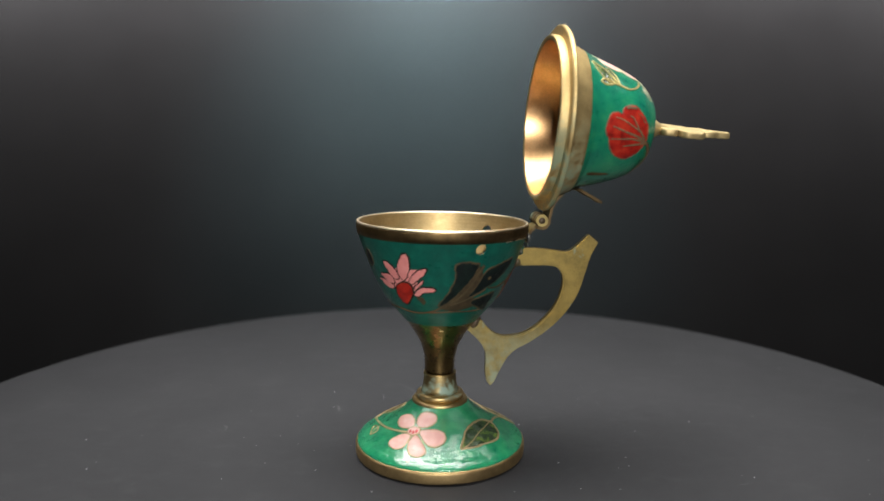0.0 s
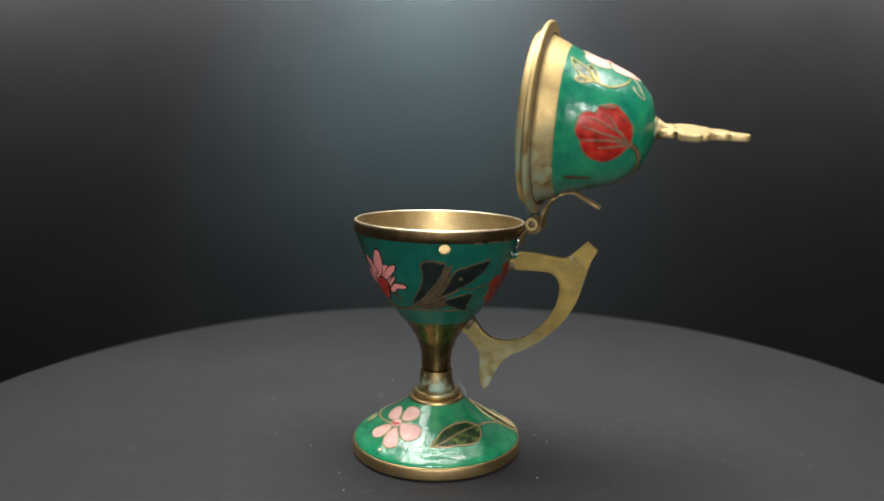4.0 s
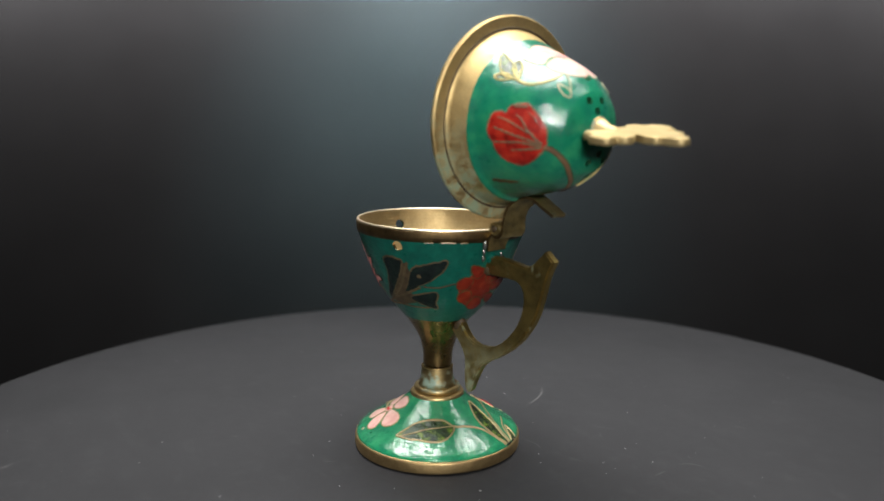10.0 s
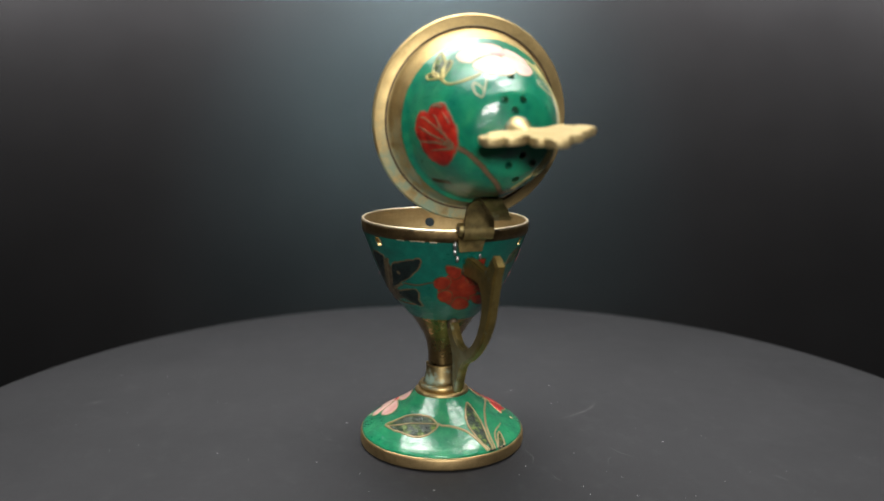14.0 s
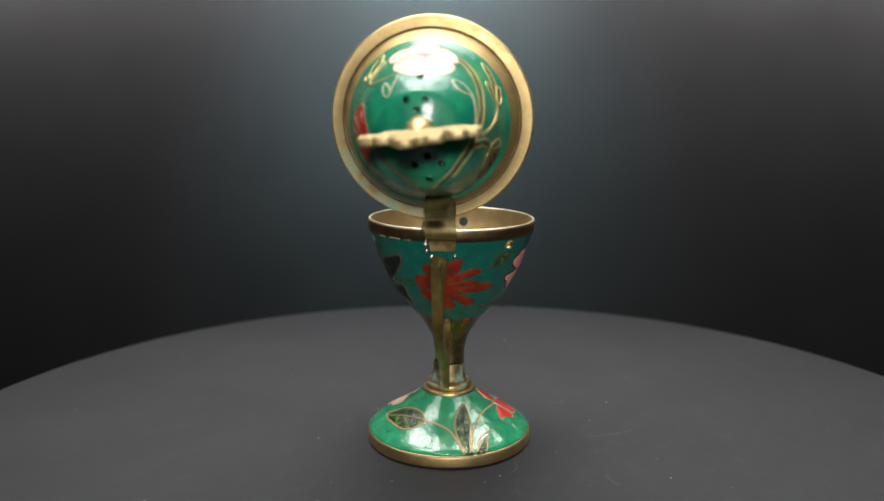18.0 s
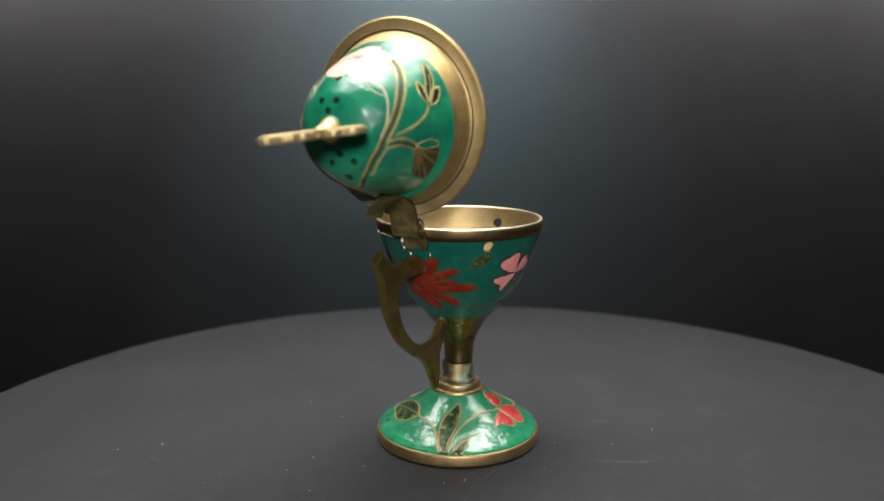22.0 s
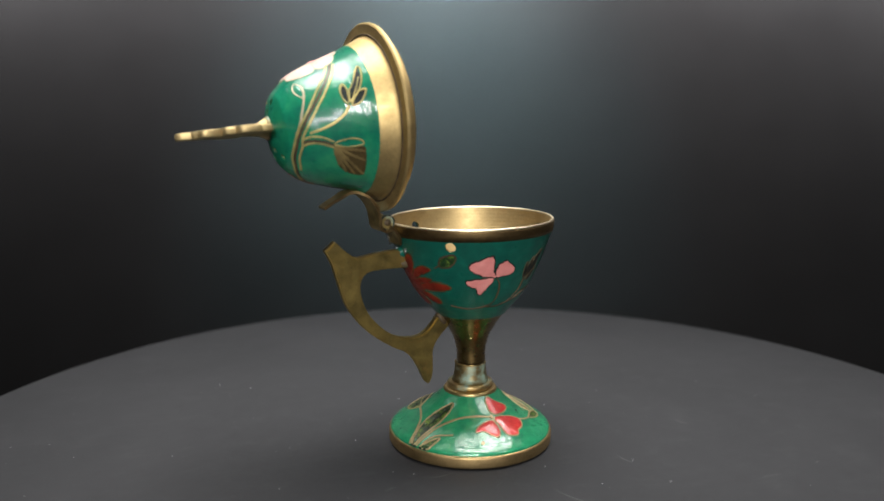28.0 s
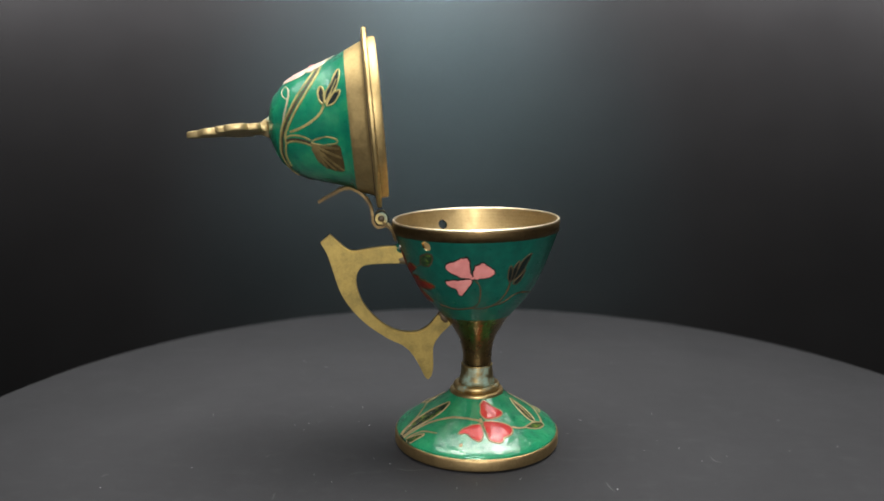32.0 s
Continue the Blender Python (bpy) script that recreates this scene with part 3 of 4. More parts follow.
    # coral three-petalled flower
    for ctrl in ([(88.6, 13.0), (88.0, 14.4), (89.2, 15.6), (97.3, 16.3), (107.0, 15.0), (117.4, 13.7), (118.9, 12.8), (109.7, 12.2), (95.0, 12.1)],
                 [(90.0, 11.5), (102.7, 11.5), (114.0, 10.7), (118.6, 9.6), (113.9, 8.6), (106.0, 8.1), (103.0, 7.35), (97.8, 7.4), (92.7, 8.1), (91.0, 9.7)],
                 [(85.0, 11.1), (87.5, 10.5), (88.6, 9.3), (86.9, 8.3), (83.9, 7.8), (78.3, 8.4), (72.6, 9.2), (66.0, 9.0), (67.9, 9.9), (75.9, 10.8)]):
        field(surf, foot, "petal", ctrl, CORAL, FOOT_WIRE, "coral red enamel petal", 0.6, 0.02, 0.22, 0.42)
    field(surf, foot, "flower_centre", [(84.5, 11.7), (87.0, 12.3), (89.5, 11.8), (87.2, 11.3)], FOOT_WIRE, None, "brass flower heart", 0.0, 0.24, dome=0.12)
    field(surf, foot, "chip", [(68.8, 6.7), (70.3, 7.3), (71.8, 6.9), (70.4, 6.5)], FOOT_WIRE, None, "bare brass chip in the enamel", 0.0, 0.05)
    field(surf, foot, "chip", [(-118.9, 5.9), (-117.8, 6.3), (-116.7, 5.9), (-117.8, 5.55)], BRASS_LIP, None, "bare brass chip in the enamel", 0.0, 0.07)
    # long leaf, bud and stem between the two flowers
    field(surf, foot, "leaf", [(166.0, 14.4), (165.5, 12.3), (160.5, 10.5), (154.6, 9.2), (149.5, 8.9), (148.0, 10.2), (151.0, 12.0), (157.5, 14.0)], LEAFY, FOOT_WIRE, "slender dark green leaf", 0.75, 0.05, 0.2, 0.0)
    laid("vein", surf.strip([(163, 13.6), (158, 11.6), (151.5, 9.6)], lambda u: 0.6, 0.18, across=4), FOOT_WIRE, foot)
    field(surf, foot, "leaf", [(134.2, 8.9), (147.0, 8.9), (157.0, 8.0), (155.9, 7.2), (144.9, 7.6)], LEAFY, FOOT_WIRE, "small olive leaf", 0.6, 0.05, 0.18, 0.0)
    stem(surf, foot, [(119.5, 9.8), (126, 9.2), (134, 8.9)], FOOT_WIRE, 0.7, 0.18)
    stem(surf, foot, [(157.0, 7.7), (166.0, 8.4), (180.0, 9.3), (197.4, 9.9), (211.3, 10.4), (228.0, 10.9)], FOOT_WIRE, 0.85, 0.2)
    field(surf, foot, "leaf", [(190.2, 7.2), (180.5, 8.2), (186.0, 8.9), (192.0, 8.6), (192.6, 8.0)], GREEN, FOOT_WIRE, "small open bud outlined in brass", 0.55, 0.05, 0.18, 0.0)
    stem(surf, foot, [(190.2, 7.3), (187.5, 8.2), (187.0, 9.2)], FOOT_WIRE, 0.4, 0.16)


def build_bowl():
    tilt = Vector((0.0206, 0.0107, 1)).normalized()
    frame_m = Matrix.Translation((-0.00067, -0.00001, 0)) @ Vector((0, 0, 1)).rotation_difference(tilt).to_matrix().to_4x4()
    outer = [(p[0], p[1]) for p in spline([(r, z, 0) for r, z in BOWL_PROFILE], 4)]
    inner = [(26.9, 75.15), (26.5, 75.25), (26.15, 75.1), (25.9, 74.2), (25.5, 71.5), (24.4, 68.6), (23, 64.9), (21.2, 60.4), (18, 54), (14.8, 50), (10, 47), (5, 45.8), (0, 45.5)]
    bowl = part("bowl", lathe([(0, 25.9), (4.1, 25.9), (4.15, 26.5)] + outer[:-1] + [(27.0, 74.9)] + inner), BRASS_DARK, censer, "flared brass bowl on a slender waist")
    bowl.data.materials.append(BRASS_INNER)
    for p in bowl.data.polygons:
        c = p.center
        if c.z > 0.0748 or (c.z > 0.0455 and p.normal.z > 0.05 and math.hypot(c.x, c.y) < 0.0262):
            p.material_index = 1
    bowl.matrix_basis = frame_m
    surf = Revolved(BOWL_PROFILE, 0.14)
    z0, z1 = 44.0, 71.6
    hs = np.linspace(z0, z1, 30)
    rr = np.interp(hs, surf.z, surf.r)
    coat = [(rr[0] - 0.3, z0 - 0.05)] + [(r + 0.14, z) for r, z in zip(rr, hs)] + [(rr[-1] - 0.3, z1 + 0.05)] + [(r - 0.35, z) for r, z in zip(rr[::-2], hs[::-2])]
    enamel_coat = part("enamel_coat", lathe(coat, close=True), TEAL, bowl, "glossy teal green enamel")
    band = part("rim_band", lathe([(26.35, 71.5), (26.75, 71.5), (26.95, 73), (27.1, 74.5), (27.04, 74.72), (26.6, 74.78)], close=True), BRASS_BAND, bowl, "dark tarnished brass rim band")
    bead = [(26.58 + 0.44 * math.cos(radians(k * 36)), 75.0 + 0.40 * math.sin(radians(k * 36))) for k in range(10)]
    part("rim", lathe(bead, close=True), BRASS_LIP, bowl, "polished pale brass lip")
    rods = []
    for az in (-70, 47, 174):
        a = radians(az)
        d = Vector((math.cos(a), math.sin(a), -0.25)).normalized()
        rods.append((Vector((25.4 * MM * math.cos(a), 25.4 * MM * math.sin(a), 69.9 * MM)), d, 1.65 * MM, 8 * MM))
    for ob in (bowl, enamel_coat):
        keep = ob.matrix_basis.copy()
        ob.matrix_basis = Matrix()
        pierce(ob, rods)
        ob.matrix_basis = keep
    for a0, a1, h in ((-51, -45, 71.5), (-41, -31, 71.6), (-28, -23, 71.5)):
        laid("chip", surf.strip([(a0, h), ((a0 + a1) / 2, h + 0.12), (a1, h)], lambda u: 0.34, 0.3, across=4, ragged=0.3), BRASS_LIP, bowl)
    # pink daisy with a red heart
    field(surf, bowl, "flower_ground", [(-131.5, 63.0), (-125.0, 64.0), (-118.2, 63.3), (-111.8, 63.3), (-114.5, 60.6), (-113, 57.2), (-118.2, 56.5), (-129.5, 57.0), (-138.0, 56.8), (-139.5, 58.6), (-135.5, 61.2)], ROSE, None, "dusty pink enamel ground of a daisy", 0.0, 0.05)
    for ctrl in ([(-127.5, 60.2), (-129.1, 62.5), (-126.9, 65.3), (-123.4, 67.6), (-119.8, 68.1), (-118.6, 66.5), (-119.0, 63.8), (-122.1, 61.1), (-125.6, 59.4)],
                 [(-133.0, 59.8), (-136.5, 60.9), (-139.3, 62.8), (-141.3, 64.9), (-137.5, 64.8), (-132.9, 63.7), (-130.4, 62.1), (-129.8, 60.1)],
                 [(-136.0, 58.2), (-142.4, 58.7), (-148.6, 60.3), (-143.4, 61.0), (-136.7, 60.5)],
                 [(-138.0, 56.6), (-146.0, 56.6), (-151.0, 58.1), (-152.6, 59.0), (-144.7, 58.9), (-138.5, 57.9)],
                 [(-120.7, 59.3), (-117.8, 61.2), (-113.3, 62.8), (-108.9, 63.8), (-106.3, 63.8), (-108.4, 62.1), (-113.2, 60.3), (-117.9, 59.0)],
                 [(-117.0, 57.8), (-112.1, 59.4), (-109.2, 60.1), (-110.9, 59.0), (-116.0, 57.3)],
                 [(-117.4, 56.0), (-111.8, 57.6), (-105.7, 57.9), (-99.9, 57.4), (-102.3, 56.6), (-110.0, 56.2), (-115.0, 55.0), (-118.0, 55.0)]):
        field(surf, bowl, "petal", ctrl, ROSE, DARKLINE, "dusty pink enamel petal", 0.85, 0.20, 0.15, 0.03, 0.28)
    field(surf, bowl, "flower_centre", [(-133.8, 57.5), (-128.7, 58.7), (-123.2, 59.0), (-120.0, 57.9), (-119.6, 56.0), (-123.3, 53.8), (-128.5, 52.0), (-133.4, 52.4), (-136.0, 54.8)], RED, DARKLINE, "red enamel flower heart", 1.0, 0.28, 0.22, 0.05)
    field(surf, bowl, "leaf", [(-117.7, 54.6), (-111.6, 54.4), (-109.4, 53.0), (-111.9, 52.0), (-115.0, 53.2)], OXIDE, None, "dark brown leaf under the daisy", 0.0, 0.08, wobble=0.3)
    # three dark leaves on one stem, with a dark ground between them
    field(surf, bowl, "leaf_ground", [(-98, 51.2), (-89, 55.2), (-81, 57.4), (-75, 61), (-70.5, 64.4), (-65.6, 64.4), (-63.6, 61.0), (-66, 57.8), (-69, 55.4), (-64, 53.8), (-60, 51.8), (-72, 50.4), (-86, 50.2)], OXIDE, None, "dark brown ground between the dark leaves", 0.0, 0.05, wobble=0.5)
    for ctrl in ([(-85.4, 65.0), (-79.2, 65.9), (-72.4, 65.6), (-69.0, 65.1), (-71.2, 62.1), (-75.6, 59.2), (-81.4, 56.3), (-89.5, 53.4), (-97.0, 51.8), (-92.5, 54.2), (-87.0, 57.8), (-84.7, 61.6)],
                 [(-60.1, 63.1), (-53.0, 64.1), (-43.5, 65.2), (-35.8, 65.9), (-37.4, 63.6), (-42.4, 61.2), (-49.0, 59.2), (-56.4, 57.6), (-65.5, 55.8), (-71.6, 55.0), (-67.4, 57.6), (-64.4, 60.3)],
                 [(-66.2, 53.4), (-58.1, 54.4), (-50.7, 54.9), (-44.9, 55.3), (-42.0, 54.4), (-44.0, 51.8), (-42.6, 49.8), (-51.0, 50.2), (-60.1, 51.4), (-65.2, 52.2)]):
        field(surf, bowl, "leaf", ctrl, BLACKLEAF, LEAF_WIRE, "near-black green enamel leaf", 1.0, 0.16, 0.14, 0.02, 0.3)
    for ctrl, w in (([(-64.6, 64.9), (-68.8, 61.2), (-73.8, 57.3), (-84.1, 53.5), (-102.6, 49.9)], 0.95), ([(-56.1, 56.8), (-70.6, 54.2), (-85.3, 52.2), (-97.0, 50.6)], 0.7), ([(-67.0, 62.8), (-71.5, 58.9), (-78.5, 55.2)], 0.45)):
        laid("vein", surf.strip(ctrl, lambda u, w=w: w * (1 - 0.35 * u), 0.2, across=4, ragged=0.25), LEAF_WIRE, bowl)
    field(surf, bowl, "chip", [(-58.5, 60.9), (-56.0, 61.2), (-54.6, 60.4), (-57.2, 60.0)], LEAF_WIRE, None, "dull chip in the black enamel", 0.0, 0.16)
    stem(surf, bowl, [(-143.2, 49.7), (-135, 49.1), (-126.0, 48.9), (-115.6, 49.0), (-104.5, 49.8), (-95.5, 51.0), (-86.1, 52.4)], RUST_WIRE, 0.55, 0.22)
    stem(surf, bowl, [(-108.9, 49.2), (-84.9, 49.8), (-66, 49.6), (-49.6, 49.7)], RUST_WIRE, 0.5, 0.2)
    stem(surf, bowl, [(-53.9, 57.2), (-41.7, 57.0), (-29.6, 58.2), (-19.0, 58.2)], LEAF_WIRE, 0.55, 0.22)
    # red lotus behind the handle
    field(surf, bowl, "flower_ground", [(-24, 56.0), (-20, 59.5), (-12, 61.5), (-3, 62.0), (6, 60.6), (14, 58.6), (16, 56.4), (12, 53.6), (5, 51.0), (-5, 50.0), (-15, 50.8), (-21.5, 53.0)], RED_SHADED, None, "red enamel heart of a lotus darkened for shade", 0.0, 0.07)
    for k, ctrl in enumerate(([(-1.5, 60.2), (0.6, 63.6), (5.8, 65.8), (10.9, 66.0), (11.2, 63.5), (6.6, 60.4), (1.5, 58.6)],
                 [(5.5, 59.4), (13.5, 61.8), (21.4, 62.8), (27.8, 62.1), (24.5, 61.0), (17.0, 59.9), (9.0, 58.4)],
                 [(8.4, 57.8), (19.0, 58.8), (26.1, 58.4), (22.3, 57.4), (12.6, 56.9)],
                 [(10.0, 56.0), (24.0, 57.4), (35.8, 57.5), (43.0, 56.4), (39.0, 55.5), (27.4, 54.9), (14.7, 54.8)],
                 [(6.8, 53.6), (18.0, 53.3), (26.4, 51.7), (27.6, 50.2), (21.8, 50.0), (13.0, 51.2)],
                 [(-6.0, 53.2), (2.5, 52.6), (9.0, 50.0), (6.0, 48.7), (-4.6, 48.9), (-11.0, 50.4)],
                 [(-11.5, 60.1), (-15.8, 61.9), (-16.5, 64.0), (-10.9, 63.8), (-6.0, 62.6), (-7.0, 60.2)],
                 [(-13.0, 59.4), (-20, 60.4), (-26, 58.8), (-25, 56.6), (-16, 56.6)],
                 [(-13.0, 55.6), (-22.6, 55.0), (-22.8, 52.6), (-17.0, 51.6), (-11.0, 53.0)])):
        field(surf, bowl, "petal", ctrl, RED_SHADED, OLIVE, "red enamel lotus petal darkened for shade", 0.7, 0.18, 0.15, 0.05, 0.2)
    # Thin brown strips stand in for glints along the petals.
    for ctrl in ([(6.0, 58.9), (14.0, 60.8), (22.0, 61.6)], [(12.0, 56.6), (24.0, 57.9), (36.0, 58.0)], [(16.0, 54.4), (28.0, 54.5), (38.0, 54.9)], [(2.0, 57.4), (8.0, 58.1), (16.0, 58.5)]):
        laid("glint", surf.strip(ctrl, lambda u: 0.24, 0.2, across=4, ragged=0.4), RUST_WIRE, bowl)
    field(surf, bowl, "leaf", [(37.0, 63.5), (37.8, 65.6), (42.5, 66.9), (47.5, 67.4), (50.0, 66.6), (48.0, 64.6), (42.8, 63.1)], LEAFY, OXIDE, "small dark green leaf", 0.7, 0.08, 0.14, 0.03, 0.2)
    stem(surf, bowl, [(37.4, 63.8), (34.5, 63.1), (31.9, 62.6)], OXIDE, 0.45, 0.2)
    # pink flower of three petals
    for ctrl in ([(77.4, 60.25), (68.7, 60.8), (62.4, 62.0), (58.9, 63.8), (61.2, 64.6), (67.0, 65.7), (74.1, 66.7), (76.8, 66.5), (77.4, 64.4), (78.0, 62.1), (78.6, 60.5)],
                 [(79.6, 60.6), (80.6, 63.3), (84.3, 64.8), (87.9, 65.1), (92.8, 63.6), (95.9, 62.3), (94.8, 60.8), (88.6, 60.2), (82.6, 60.0)],
                 [(78.6, 59.8), (76.6, 57.7), (72.2, 55.4), (66.8, 54.2), (64.7, 56.4), (57.9, 57.6), (56.6, 58.6), (61.9, 59.2), (70.0, 59.6)]):
        field(surf, bowl, "petal", ctrl, ROSE, DARKLINE, "dusty pink enamel petal", 0.8, 0.20, 0.15, 0.03, 0.45)
    field(surf, bowl, "flower_centre", [(76.0, 60.4), (79.0, 60.8), (82.0, 60.6), (79.5, 59.8)], ROSE, None, "", 0.0, 0.12)
    for ctrl in ([(109.2, 58.4), (107.6, 60.4), (107.4, 62.6), (109.0, 63.4), (110.6, 61.0), (110.8, 58.8)],
                 [(111.0, 58.6), (110.6, 61.6), (113.0, 64.2), (114.8, 64.6), (114.4, 61.4), (112.8, 58.8)],
                 [(113.2, 58.6), (114.8, 61.8), (118.4, 65.2), (124.6, 66.8), (122.6, 63.4), (118.0, 60.2)],
                 [(114.0, 57.8), (118.6, 59.6), (122.6, 61.6), (121.4, 58.8), (117.2, 57.2)]):
        field(surf, bowl, "leaf", ctrl, BLACKLEAF, LEAF_WIRE, "near-black green enamel leaflet", 0.5, 0.08, 0.14, 0.03, 0.2)
    stem(surf, bowl, [(80.7, 59.6), (84.9, 57.5), (85.5, 53.5), (82.5, 50.6), (73.7, 49.4), (57.4, 48.7), (38.0, 49.6)], RUST_WIRE, 0.5, 0.22)
    stem(surf, bowl, [(74, 49.4), (89.9, 49.3), (103.0, 51.0), (109.6, 54.4), (111.0, 58.4)], RUST_WIRE, 0.5, 0.22)
    stem(surf, bowl, [(92, 49.6), (109.3, 51.0), (122, 53.6), (140, 53.0), (180, 50), (215, 49.6)], RUST_WIRE, 0.5, 0.22)
    # sooty leaf on the far side of the daisy
    field(surf, bowl, "leaf", [(-160.5, 67.6), (-156.0, 66.4), (-156.6, 63.6), (-162.0, 62.4), (-166.0, 64.4)], BLACKLEAF, LEAF_WIRE, "near-black green enamel leaf", 0.7, 0.08, 0.14, 0.02, 0.3)


def build_handle():
    outline = spline([(p[0], 0, p[1]) for p in (
        (22.8, 66.6), (32, 66.2), (37.5, 65.4), (41, 65.1), (43.8, 66.9), (47.7, 70.5))], 3)
    outline += spline([(p[0], 0, p[1]) for p in (
        (50.8, 67.8), (48.5, 63.3), (46.8, 57.6), (44.4, 50.6), (40.4, 44.6), (35.3, 39.6), (29, 35.3), (25, 33.3), (22, 30.6), (19.4, 26.2), (17.5, 22.2), (16.3, 21.2))], 3)
    outline += spline([(p[0], 0, p[1]) for p in (
        (15.3, 22.4), (14.7, 25.6), (14.8, 29.8), (14.5, 33), (12.5, 36.3), (8.6, 40.2))], 3)
    outline += spline([(p[0], 0, p[1]) for p in (
        (11.0, 44.6), (13.4, 43.0), (16, 39.9), (19.8, 37.8), (25.8, 38.1), (31.2, 40.8), (36.5, 46.2), (39.1, 51.8), (39.6, 56.3), (38.1, 59.4), (34.4, 60.6), (22.2, 60.7))], 3)
    bm = bmesh.new()
    vs = [bm.verts.new((p[0] * MM, -1.4 * MM, p[2] * MM)) for p in outline]
    face = bm.faces.new(vs)
    made = bmesh.ops.extrude_face_region(bm, geom=[face])
    top = [v for v in made["geom"] if isinstance(v, bmesh.types.BMVert)]
    bmesh.ops.translate(bm, verts=top, vec=(0, 2.8 * MM, 0))
    caps = [f for f in bm.faces if len(f.verts) > 6]
    edges = {e for f in caps for e in f.edges}
    bmesh.ops.bevel(bm, geom=list(edges), offset=0.45 * MM, segments=2, affect="EDGES")
    bmesh.ops.triangulate(bm, faces=[f for f in bm.faces if len(f.verts) > 4])
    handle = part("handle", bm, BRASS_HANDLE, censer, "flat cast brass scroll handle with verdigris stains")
    handle.data.set_sharp_from_angle(angle=radians(35))
    bm = bmesh.new()
    bmesh.ops.create_uvsphere(bm, u_segments=16, v_segments=10, radius=1, matrix=pose(25.2 * MM, 0, 65.3 * MM) @ Matrix.Diagonal((2.3 * MM, 1.75 * MM, 1.9 * MM, 1)))
    part("solder_joint", bm, TEAL, handle, "solder joint smeared with teal enamel")
    bm = bmesh.new()
    bmesh.ops.create_uvsphere(bm, u_segments=16, v_segments=10, radius=1, matrix=pose(11.2 * MM, 0, 42.2 * MM, 0, 35, 0) @ Matrix.Diagonal((1.6 * MM, 1.9 * MM, 2.7 * MM, 1)))
    part("solder_joint", bm, OXIDE, handle)
    bm = bmesh.new()
    bmesh.ops.create_icosphere(bm, subdivisions=3, radius=1, matrix=pose(24.4 * MM, 0, 61.9 * MM) @ Matrix.Diagonal((2.4 * MM, 1.7 * MM, 1.7 * MM, 1)))
    for v in bm.verts:
        v.co += noise.noise_vector(v.co * 900) * 0.3 * MM
    part("solder_joint", bm, LEAF_WIRE, handle, "lumpy dark solder joint")


def solder_specks():
    for x, y, z, r in ((27.4, -4.9, 70.2, 0.8), (26.9, -4.7, 68.2, 0.6), (25.2, -3.4, 66.0, 0.7), (25.6, 3.6, 66.4, 0.5)):
        bm = bmesh.new()
        bmesh.ops.create_icosphere(bm, subdivisions=3, radius=r * MM, matrix=pose(x * MM, y * MM, z * MM) @ Matrix.Diagonal((0.8, 0.9, 1.7, 1)))
        for v in bm.verts:
            v.co += noise.noise_vector(v.co * 1500) * 0.25 * r * MM
        part("solder_drop", bm, STEEL, censer, "grey solder drop")


def ribbon(line, width, thick):
    """A bent metal strip: line of (x, z), width along y, in millimetres."""
    pts = spline([(x, 0, z) for x, z in line], 6)
    bm = bmesh.new()
    rows, n = [], len(pts) - 1
    for i, p in enumerate(pts):
        t = (pts[min(i + 1, n)] - pts[max(i - 1, 0)]).normalized()
        nx, nz = -t[2] * thick / 2, t[0] * thick / 2
        w = width(i / n) / 2
        rows.append([bm.verts.new(((p[0] + s * nx) * MM, y * MM, (p[2] + s * nz) * MM)) for s, y in ((1, -w), (1, w), (-1, w), (-1, -w))])
    for a, b in zip(rows, rows[1:]):
        for k in range(4):
            bm.faces.new((a[k], a[(k + 1) % 4], b[(k + 1) % 4], b[k]))
    bm.faces.new(rows[0])
    bm.faces.new(rows[-1][::-1])
    return bm


